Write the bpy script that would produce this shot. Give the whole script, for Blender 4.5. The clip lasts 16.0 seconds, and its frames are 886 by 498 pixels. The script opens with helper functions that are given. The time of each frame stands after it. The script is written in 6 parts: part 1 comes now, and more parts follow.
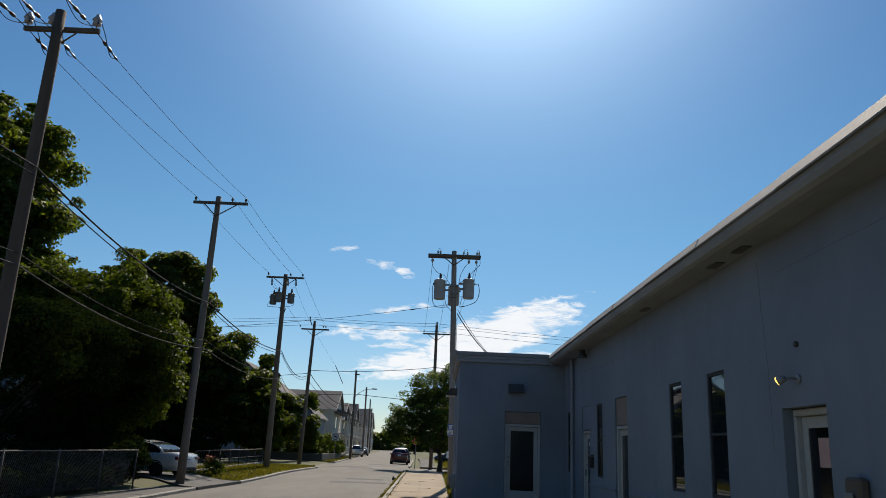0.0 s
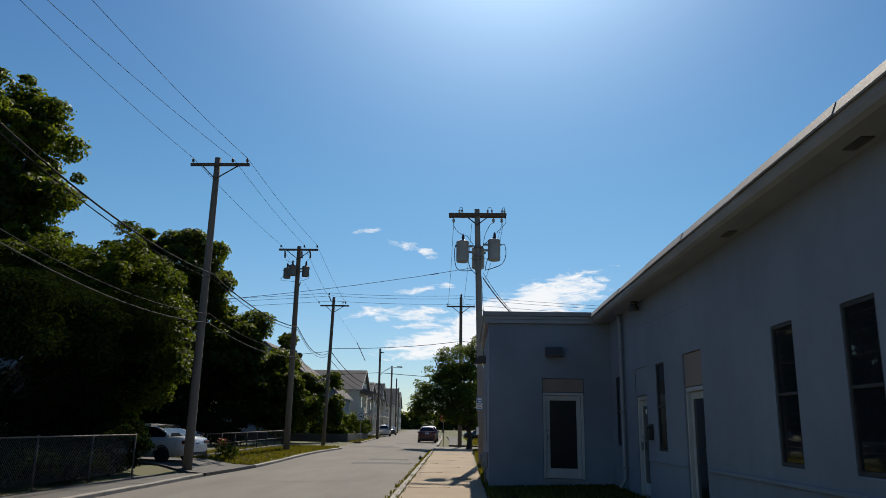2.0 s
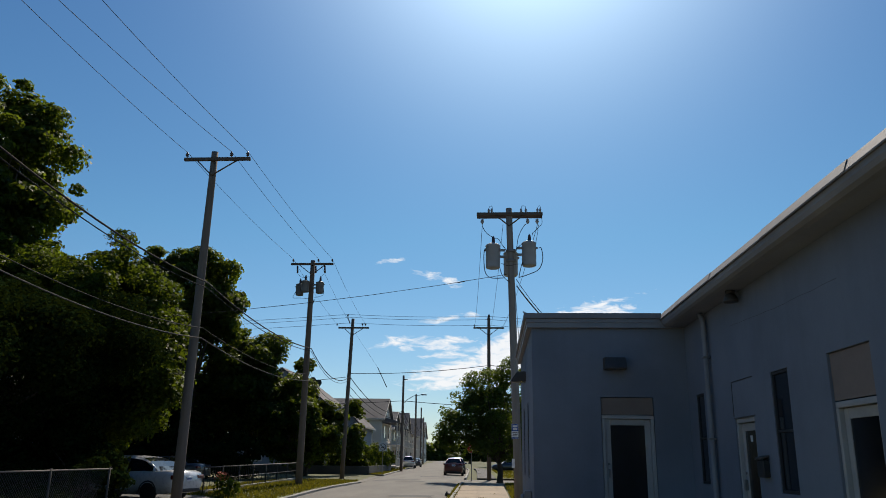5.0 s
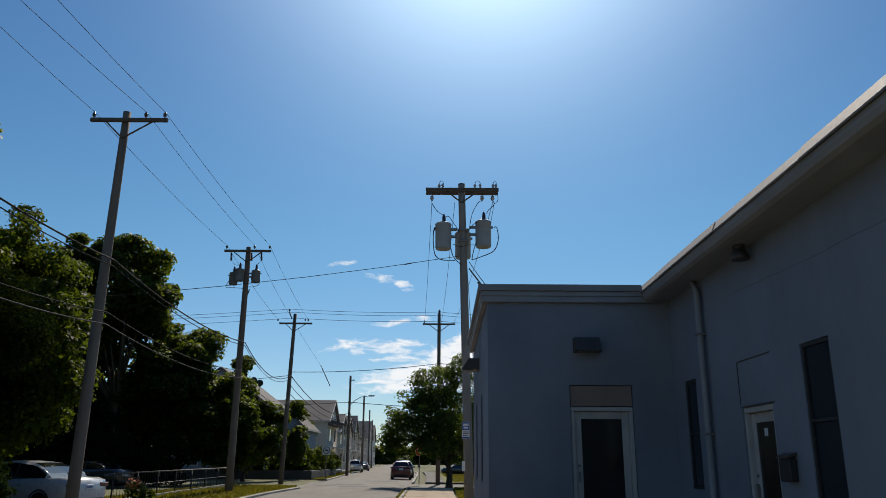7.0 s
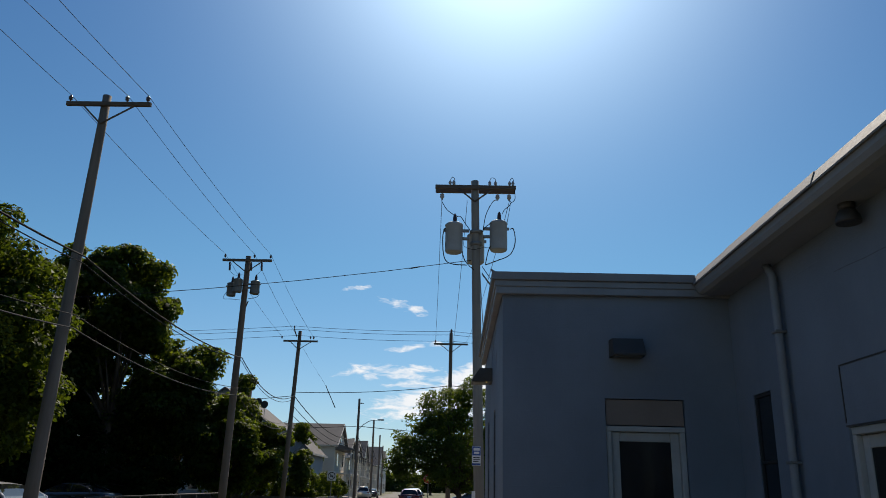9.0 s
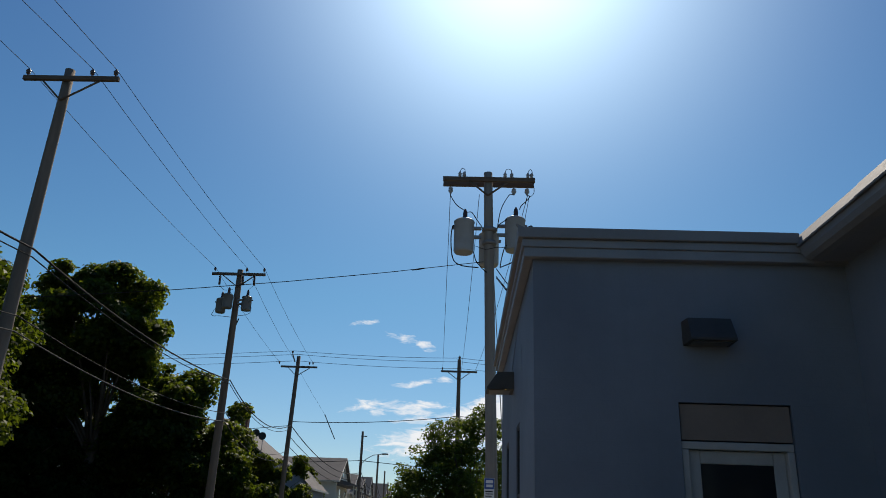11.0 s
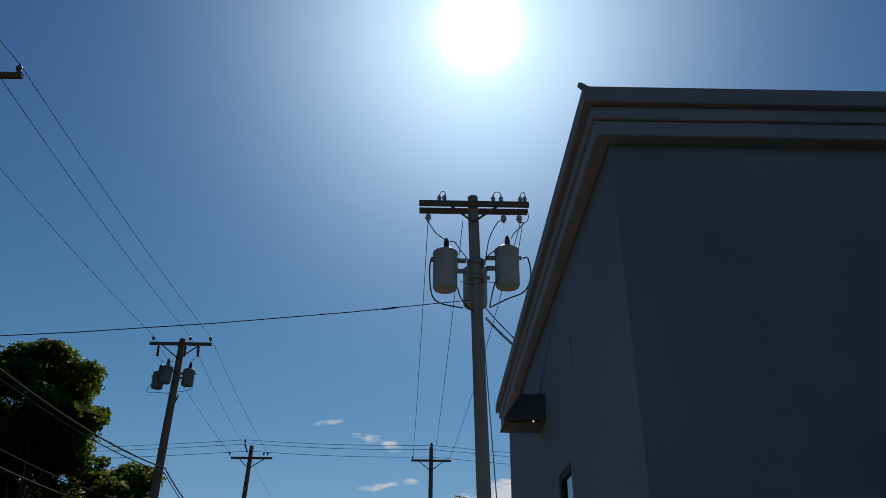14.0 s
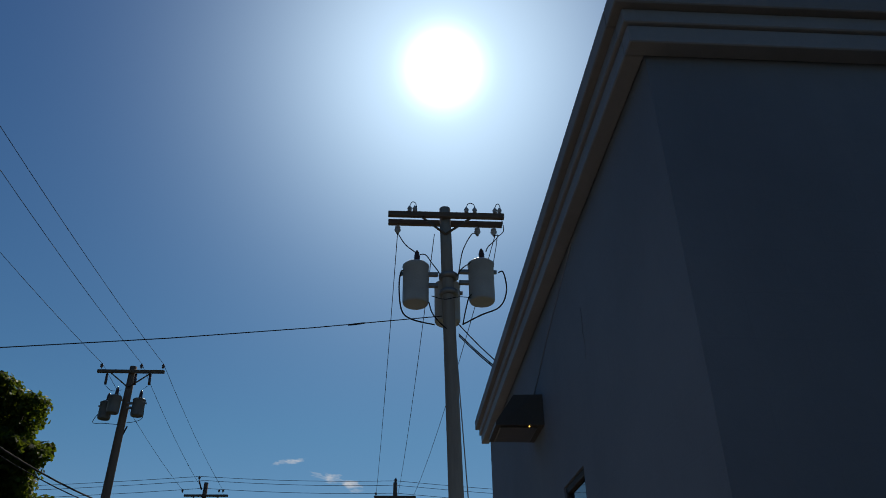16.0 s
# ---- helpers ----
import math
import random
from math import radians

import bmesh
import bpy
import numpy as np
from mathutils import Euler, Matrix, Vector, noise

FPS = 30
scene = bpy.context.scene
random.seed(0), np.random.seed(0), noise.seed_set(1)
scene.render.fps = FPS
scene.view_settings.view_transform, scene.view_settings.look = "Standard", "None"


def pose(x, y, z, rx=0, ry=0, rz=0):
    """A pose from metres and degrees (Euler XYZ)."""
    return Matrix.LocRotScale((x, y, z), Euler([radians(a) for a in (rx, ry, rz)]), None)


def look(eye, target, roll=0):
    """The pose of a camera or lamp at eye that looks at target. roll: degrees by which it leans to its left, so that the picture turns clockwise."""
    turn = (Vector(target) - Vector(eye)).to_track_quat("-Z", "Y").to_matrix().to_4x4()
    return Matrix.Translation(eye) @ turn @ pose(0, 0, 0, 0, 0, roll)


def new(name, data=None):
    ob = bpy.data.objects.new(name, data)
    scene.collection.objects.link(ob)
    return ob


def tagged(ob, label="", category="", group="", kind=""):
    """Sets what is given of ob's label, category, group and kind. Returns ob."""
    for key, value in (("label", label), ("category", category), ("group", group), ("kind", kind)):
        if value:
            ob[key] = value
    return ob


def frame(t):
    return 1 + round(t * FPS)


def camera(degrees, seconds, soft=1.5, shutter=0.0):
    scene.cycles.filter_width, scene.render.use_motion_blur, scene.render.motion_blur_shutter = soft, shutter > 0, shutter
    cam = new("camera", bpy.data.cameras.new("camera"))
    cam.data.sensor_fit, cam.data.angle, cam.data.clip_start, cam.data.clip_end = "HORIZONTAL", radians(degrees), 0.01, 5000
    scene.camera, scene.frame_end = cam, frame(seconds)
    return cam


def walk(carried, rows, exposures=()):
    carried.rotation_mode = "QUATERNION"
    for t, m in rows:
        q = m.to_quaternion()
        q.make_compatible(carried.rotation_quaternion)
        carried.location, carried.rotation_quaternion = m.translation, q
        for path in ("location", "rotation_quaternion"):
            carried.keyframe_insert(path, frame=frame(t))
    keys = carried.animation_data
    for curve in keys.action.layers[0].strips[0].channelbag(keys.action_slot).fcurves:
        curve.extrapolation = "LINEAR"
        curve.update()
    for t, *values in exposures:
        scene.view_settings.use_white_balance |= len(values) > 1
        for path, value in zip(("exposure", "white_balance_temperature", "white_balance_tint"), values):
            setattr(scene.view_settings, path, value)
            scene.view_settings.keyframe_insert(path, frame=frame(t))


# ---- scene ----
cam = camera(61.2, 16.0, 0.9)
PATH = [
    (0, (0.506, -0.664, 1.602), (0.497, 1.269, 2.117), 2.5),
    (0.5, (0.49, 0.044, 1.545), (0.438, 1.971, 2.077), 2.7),
    (0.8, (0.536, 0.67, 1.578), (0.545, 2.623, 2.002), -2.66),
    (1, (0.598, 0.996, 1.56), (0.644, 2.931, 2.062), -1.6),
    (1.5, (0.623, 1.859, 1.569), (0.678, 3.775, 2.138), 2.7),
    (2, (0.51, 2.489, 1.514), (0.443, 4.434, 1.974), 0.9),
    (2.4, (0.502, 3.153, 1.508), (0.461, 5.112, 1.908), 3.6),
    (2.5, (0.495, 3.332, 1.5), (0.455, 5.288, 1.918), 3.0),
    (3, (0.403, 4.089, 1.516), (0.219, 6.035, 1.942), 1.6),
    (3.2, (0.368, 4.336, 1.481), (0.216, 6.262, 1.998), 2.2),
    (5.3, (0.249, 7.091, 1.538), (0.117, 9.012, 2.08), 0.8),
    (5.5, (0.264, 7.448, 1.483), (0.138, 9.358, 2.066), 1.4),
    (6, (0.299, 8.228, 1.517), (0.302, 10.137, 2.112), 0.7),
    (6.5, (0.29, 8.841, 1.52), (0.185, 10.77, 2.036), -0.7),
    (7, (0.315, 9.595, 1.506), (0.311, 11.519, 2.05), 0.4),
    (7.5, (0.345, 10.343, 1.547), (0.281, 12.258, 2.121), 1.2),
    (8, (0.371, 11.06, 1.487), (0.304, 12.977, 2.052), 2.5),
    (8.1, (0.4, 11.187, 1.492), (0.355, 13.115, 2.022), 2.8),
    (8.5, (0.481, 11.873, 1.522), (0.483, 13.768, 2.161), 2.9),
    (8.7, (0.459, 12.018, 1.541), (0.414, 13.922, 2.15), 1.7),
    (10.8, (0.446, 14.977, 1.531), (0.466, 16.875, 2.162), -0.9),
    (11, (0.41, 15.351, 1.553), (0.341, 17.224, 2.25), 2.1),
    (11.5, (0.345, 16.117, 1.509), (0.192, 17.988, 2.199), -0.7),
    (12, (0.275, 16.741, 1.52), (0.259, 18.635, 2.162), -0.0),
    (12.5, (0.208, 17.446, 1.577), (0.122, 19.289, 2.351), 0.6),
    (13, (0.106, 18.074, 1.578), (0.163, 19.845, 2.506), 0.2),
    (13.5, (0.089, 18.665, 1.627), (0.104, 20.427, 2.573), 1.4),
    (14, (0.067, 19.226, 1.61), (0.085, 20.995, 2.542), 0.6),
    (14.5, (0.096, 19.853, 1.687), (0.192, 21.595, 2.666), -1.7),
    (15, (0.038, 19.953, 1.64), (0.12, 21.629, 2.729), 0.6),
    (15.5, (0.037, 20.247, 1.681), (0.127, 21.949, 2.727), -0.7),
    (16, (-0.057, 20.319, 1.642), (0.056, 22.037, 2.658), -0.6),
]
walk(cam, [(t, look(eye, target, roll)) for t, eye, target, roll in PATH], [(0, 0.74, 6500, 10), (8.7, 0.69, 6500, 10), (11.0, 0.62, 6500, 10), (11.5, 0.55, 6450, 10), (12.0, 0.55, 6400, 10), (13.0, 0.24, 6280, 10), (13.5, 0.13, 6260, 10), (14.0, 0.06, 6250, 10), (15.0, -0.06, 6250, 10), (16.0, -0.06, 6250, 10)])
# ---- light ----
SUN = Vector((0.05, 0.716, 0.696)).normalized()
world = bpy.data.worlds.new("sky")
scene.world = world
world.use_nodes = True


class Nodes:
    """Small helper to wire shader nodes."""

    def __init__(self, tree):
        self.t = tree

    def add(self, kind, inputs=None, **props):
        n = self.t.nodes.new(kind)
        if "operation" in props:
            n.operation = props["operation"]
        if "data_type" in props:
            n.data_type, n.blend_type = props["data_type"], props["blend_type"]
        for k, v in (inputs or {}).items():
            if isinstance(v, bpy.types.NodeSocket):
                self.t.links.new(v, n.inputs[k])
            else:
                n.inputs[k].default_value = v
        return n

    def math(self, op, a, b=0.0, clamp=False):
        n = self.add("ShaderNodeMath", {0: a, 1: b}, operation=op)
        n.use_clamp = clamp
        return n.outputs[0]

    def ramp(self, fac, stops):
        n = self.add("ShaderNodeValToRGB", {0: fac})
        e = n.color_ramp.elements
        while len(e) < len(stops):
            e.new(0.5)
        for s, (p, c) in zip(e, stops):
            s.position = p
            s.color = (*c, 1) if isinstance(c, tuple) else (c, c, c, 1)
        return n.outputs[0]

    def mix(self, fac, a, b, blend="MIX"):
        n = self.add("ShaderNodeMix", data_type="RGBA", blend_type=blend)
        for k, v in ((0, fac), (6, a), (7, b)):
            if isinstance(v, bpy.types.NodeSocket):
                self.t.links.new(v, n.inputs[k])
            else:
                n.inputs[k].default_value = (*v, 1) if isinstance(v, tuple) else v
        return n.outputs[2]


def build_sky():
    world.node_tree.nodes.clear()
    N = Nodes(world.node_tree)
    sky = N.add("ShaderNodeTexSky")
    sky.sky_type, sky.sun_disc = "NISHITA", False
    sky.sun_elevation, sky.sun_rotation = math.asin(SUN.z), math.atan2(SUN.x, SUN.y)
    sky.air_density, sky.dust_density, sky.ozone_density, sky.altitude = 1.0, 0.15, 2.0, 50.0
    way = N.add("ShaderNodeTexCoord").outputs["Generated"]
    up = N.add("ShaderNodeSeparateXYZ", {0: way}).outputs[2]
    tint = N.ramp(up, [(0.0, SKY_LOW), (0.28, SKY_MID), (0.75, SKY_HIGH)])
    base = N.mix(1.0, sky.outputs[0], tint, "MULTIPLY")
    base = N.add("ShaderNodeVectorMath", {0: base, 3: SKY_STRENGTH}, operation="SCALE").outputs[0]
    dot = N.add("ShaderNodeVectorMath", {0: way, 1: SUN}, operation="DOT_PRODUCT").outputs["Value"]
    ang = N.math("MULTIPLY", N.math("ARCCOSINE", N.math("MINIMUM", dot, 1.0)), 180 / math.pi)
    # glare round the sun: a bright core and a wide haze
    core = N.math("MULTIPLY", N.math("EXPONENT", N.math("MULTIPLY", N.math("POWER", N.math("DIVIDE", ang, GLOW_CORE[0]), 2.0), -1.0)), GLOW_CORE[1])
    haze = N.math("MULTIPLY", N.math("EXPONENT", N.math("MULTIPLY", N.math("POWER", N.math("DIVIDE", ang, GLOW_HAZE[0]), 1.5), -1.0)), GLOW_HAZE[1])
    glow = N.add("ShaderNodeVectorMath", {0: (0.80, 0.96, 1.0), 3: N.math("ADD", core, haze)}, operation="SCALE").outputs[0]
    base = N.mix(1.0, base, glow, "ADD")
    # thin cloud low over the street's end
    sep = N.add("ShaderNodeSeparateXYZ", {0: way})
    azi = N.math("ARCTAN2", sep.outputs[0], sep.outputs[1])
    ele = N.math("ARCSINE", sep.outputs[2])
    flat = N.add("ShaderNodeCombineXYZ", {0: N.math("MULTIPLY", azi, 10.0), 1: N.math("MULTIPLY", ele, 34.0)}).outputs[0]
    n1 = N.add("ShaderNodeTexNoise", {"Vector": flat, "Scale": 2.6, "Detail": 8.0, "Roughness": 0.66, "Distortion": 0.5}).outputs[0]
    cover = None
    for a, e, ra, re, w, tilt in CLOUDS:
        u = N.math("DIVIDE", N.math("SUBTRACT", azi, radians(a)), radians(ra))
        v = N.math("DIVIDE", N.math("SUBTRACT", N.math("SUBTRACT", ele, radians(e)), N.math("MULTIPLY", N.math("SUBTRACT", azi, radians(a)), tilt)), radians(re))
        q = N.math("SUBTRACT", w, N.math("ADD", N.math("MULTIPLY", u, u), N.math("MULTIPLY", v, v)))
        cover = q if cover is None else N.math("MAXIMUM", cover, q)
    dens = N.math("ADD", N.math("MULTIPLY", N.math("MAXIMUM", cover, -1.6), 0.32), N.math("MULTIPLY", N.math("SUBTRACT", n1, 0.5), 2.3))
    dens = N.math("MINIMUM", N.math("MAXIMUM", N.math("MULTIPLY", dens, 2.2), 0.0), 0.95)
    tint = N.mix(n1, (0.80, 0.84, 0.90), (1.0, 0.99, 0.97))
    tint = N.add("ShaderNodeVectorMath", {0: tint, 3: CLOUD_LIGHT}, operation="SCALE").outputs[0]
    col = N.mix(dens, base, tint)
    bg = N.add("ShaderNodeBackground", {0: col, 1: 1.0})
    N.add("ShaderNodeOutputWorld", {0: bg.outputs[0]})


SKY_STRENGTH = 0.053
SKY_LOW, SKY_MID, SKY_HIGH = (0.73, 0.81, 0.94), (0.54, 0.87, 0.98), (0.42, 0.71, 1.0)
GLOW_CORE = (2.0, 3.0)
GLOW_HAZE = (11.2, 0.97)
CLOUD_LIGHT = 0.62
# azimuth, elevation, half widths (degrees), weight, slope
CLOUDS = [(3.4, 8.3, 4.9, 1.3, 2.3, 0.36), (-1.0, 6.2, 4.6, 1.0, 1.7, 0.12), (5.0, 6.2, 4.0, 1.0, 1.4, 0.1), (-4.4, 13.3, 2.0, 0.4, 0.75, -0.2), (-8.0, 14.5, 1.3, 0.25, 0.5, 0.15), (-2.6, 12.6, 0.9, 0.25, 0.6, 0.0), (-5.4, 8.3, 3.4, 0.55, 1.05, 0.03), (-2.6, 7.5, 2.6, 0.4, 0.8, 0.1), (-3.0, 10.3, 2.6, 0.35, 0.6, 0.15)]
build_sky()
lamp = bpy.data.lights.new("sun", "SUN")
lamp.energy, lamp.angle, lamp.color = 3.6, radians(0.53), (1.0, 0.89, 0.74)
sun = new("sun", lamp)
sun.matrix_world = look(SUN * 60, (0, 0, 0))


# ---- materials ----
def material(name):
    m = bpy.data.materials.new(name)
    m.use_nodes = True
    m.node_tree.nodes.clear()
    return m, Nodes(m.node_tree)


def rough_paint(name, colour, dark, rough=0.85, grain=30.0, stain=0.7, bump=0.25, metal=0.0, vary=0.0, spec=0.3, stretch=(1, 1, 1)):
    """Colour with stains at a large scale, grain at a small one, and relief."""
    m, N = material(name)
    pos = N.add("ShaderNodeTexCoord").outputs["Object"]
    pos = N.add("ShaderNodeMapping", {0: pos, 3: stretch}).outputs[0]
    big = N.add("ShaderNodeTexNoise", {"Vector": pos, "Scale": stain, "Detail": 5.0, "Roughness": 0.6}).outputs[0]
    fine = N.add("ShaderNodeTexNoise", {"Vector": pos, "Scale": grain, "Detail": 4.0, "Roughness": 0.65}).outputs[0]
    f = N.math("ADD", N.math("MULTIPLY", N.ramp(big, [(0.32, 0.0), (0.7, 1.0)]), 0.65), N.math("MULTIPLY", fine, 0.35))
    col = N.mix(f, colour, dark)
    if vary:
        rnd = N.add("ShaderNodeObjectInfo").outputs["Random"]
        hsv = N.add("ShaderNodeHueSaturation", {"Value": N.math("ADD", N.math("MULTIPLY", rnd, vary), 1 - vary / 2), "Color": col})
        col = hsv.outputs[0]
    height = N.math("ADD", N.math("MULTIPLY", fine, 0.6), N.math("MULTIPLY", big, 0.4))
    bs = N.add("ShaderNodeBump", {"Height": height, "Strength": bump, "Distance": 0.02})
    r = N.math("ADD", N.math("MULTIPLY", fine, 0.2), rough - 0.1, clamp=True)
    b = N.add("ShaderNodeBsdfPrincipled", {"Base Color": col, "Roughness": r, "Metallic": metal, "Specular IOR Level": spec, "Normal": bs.outputs[0]})
    N.add("ShaderNodeOutputMaterial", {0: b.outputs[0]})
    return m


def plain(name, colour, rough=0.5, metal=0.0, spec=0.5, coat=0.0):
    m, N = material(name)
    pos = N.add("ShaderNodeTexCoord").outputs["Object"]
    n = N.add("ShaderNodeTexNoise", {"Vector": pos, "Scale": 9.0, "Detail": 4.0}).outputs[0]
    col = N.mix(n, tuple(c * 0.82 for c in colour), tuple(min(1, c * 1.12) for c in colour))
    b = N.add("ShaderNodeBsdfPrincipled", {"Base Color": col, "Roughness": N.math("ADD", N.math("MULTIPLY", n, 0.15), rough - 0.07, clamp=True), "Metallic": metal, "Specular IOR Level": spec, "Coat Weight": coat})
    N.add("ShaderNodeOutputMaterial", {0: b.outputs[0]})
    return m


def leaf_material(name, top, under, glow=0.42, sheen=0.06):
    m, N = material(name)
    rnd = N.add("ShaderNodeNewGeometry").outputs["Random Per Island"]
    pos = N.add("ShaderNodeTexCoord").outputs["Object"]
    n = N.add("ShaderNodeTexNoise", {"Vector": pos, "Scale": 0.55, "Detail": 3.0}).outputs[0]
    f = N.math("ADD", N.math("MULTIPLY", rnd, 0.6), N.math("MULTIPLY", n, 0.4))
    col = N.mix(f, under, top)
    face = N.mix(1.0, col, (0.4, 0.45, 0.45), "MULTIPLY")
    d = N.add("ShaderNodeBsdfPrincipled", {"Base Color": face, "Roughness": 0.55, "Specular IOR Level": sheen})
    warm = N.mix(1.0, col, (1.45, 1.25, 0.38), "MULTIPLY")
    tr = N.add("ShaderNodeBsdfTranslucent", {0: warm})
    mix = N.add("ShaderNodeMixShader", {0: glow, 1: d.outputs[0], 2: tr.outputs[0]})
    N.add("ShaderNodeOutputMaterial", {0: mix.outputs[0]})
    return m


def glass_material(name, tint, rough=0.03):
    m, N = material(name)
    b = N.add("ShaderNodeBsdfPrincipled", {"Base Color": (*tint, 1), "Roughness": rough, "Specular IOR Level": 0.6, "IOR": 1.5})
    N.add("ShaderNodeOutputMaterial", {0: b.outputs[0]})
    return m


def lit(name, colour, strength):
    m, N = material(name)
    e = N.add("ShaderNodeEmission", {0: (*colour, 1), 1: strength})
    N.add("ShaderNodeOutputMaterial", {0: e.outputs[0]})
    return m


def wall_material(name, colour, dark):
    """Painted masonry: blotches, faint runs below the eave and trowel relief."""
    m, N = material(name)
    pos = N.add("ShaderNodeTexCoord").outputs["Object"]
    big = N.add("ShaderNodeTexNoise", {"Vector": pos, "Scale": 0.45, "Detail": 6.0, "Roughness": 0.6}).outputs[0]
    runs = N.add("ShaderNodeTexNoise", {"Vector": N.add("ShaderNodeMapping", {0: pos, 3: (2.6, 2.6, 0.16)}).outputs[0], "Scale": 1.0, "Detail": 5.0, "Roughness": 0.65}).outputs[0]
    fine = N.add("ShaderNodeTexNoise", {"Vector": pos, "Scale": 26.0, "Detail": 6.0, "Roughness": 0.7}).outputs[0]
    mid = N.add("ShaderNodeTexNoise", {"Vector": pos, "Scale": 4.0, "Detail": 4.0, "Roughness": 0.6}).outputs[0]
    f = N.math("ADD", N.math("MULTIPLY", N.ramp(big, [(0.36, 0.0), (0.62, 1.0)]), 0.75), N.math("MULTIPLY", N.ramp(runs, [(0.5, 0.0), (0.8, 1.0)]), 0.25))
    f = N.math("ADD", N.math("MULTIPLY", f, 0.8), N.math("MULTIPLY", fine, 0.2))
    col = N.mix(f, colour, dark)
    sep = N.add("ShaderNodeSeparateXYZ", {0: pos})
    run = N.add("ShaderNodeCombineXYZ", {0: N.math("ADD", sep.outputs[0], sep.outputs[1]), 1: sep.outputs[2]}).outputs[0]
    course = N.add("ShaderNodeTexBrick", {"Vector": run, "Color1": (1, 1, 1, 1), "Color2": (1, 1, 1, 1), "Mortar": (0, 0, 0, 1), "Scale": 1.0, "Mortar Size": 0.008, "Mortar Smooth": 0.6, "Brick Width": 0.4, "Row Height": 0.2}).outputs[0]
    height = N.math("ADD", N.math("MULTIPLY", fine, 0.35), N.math("MULTIPLY", mid, 0.65))
    height = N.math("ADD", height, N.math("MULTIPLY", course, 0.08))
    bs = N.add("ShaderNodeBump", {"Height": height, "Strength": 0.35, "Distance": 0.02})
    b = N.add("ShaderNodeBsdfPrincipled", {"Base Color": col, "Roughness": 0.8, "Specular IOR Level": 0.25, "Normal": bs.outputs[0]})
    N.add("ShaderNodeOutputMaterial", {0: b.outputs[0]})
    return m


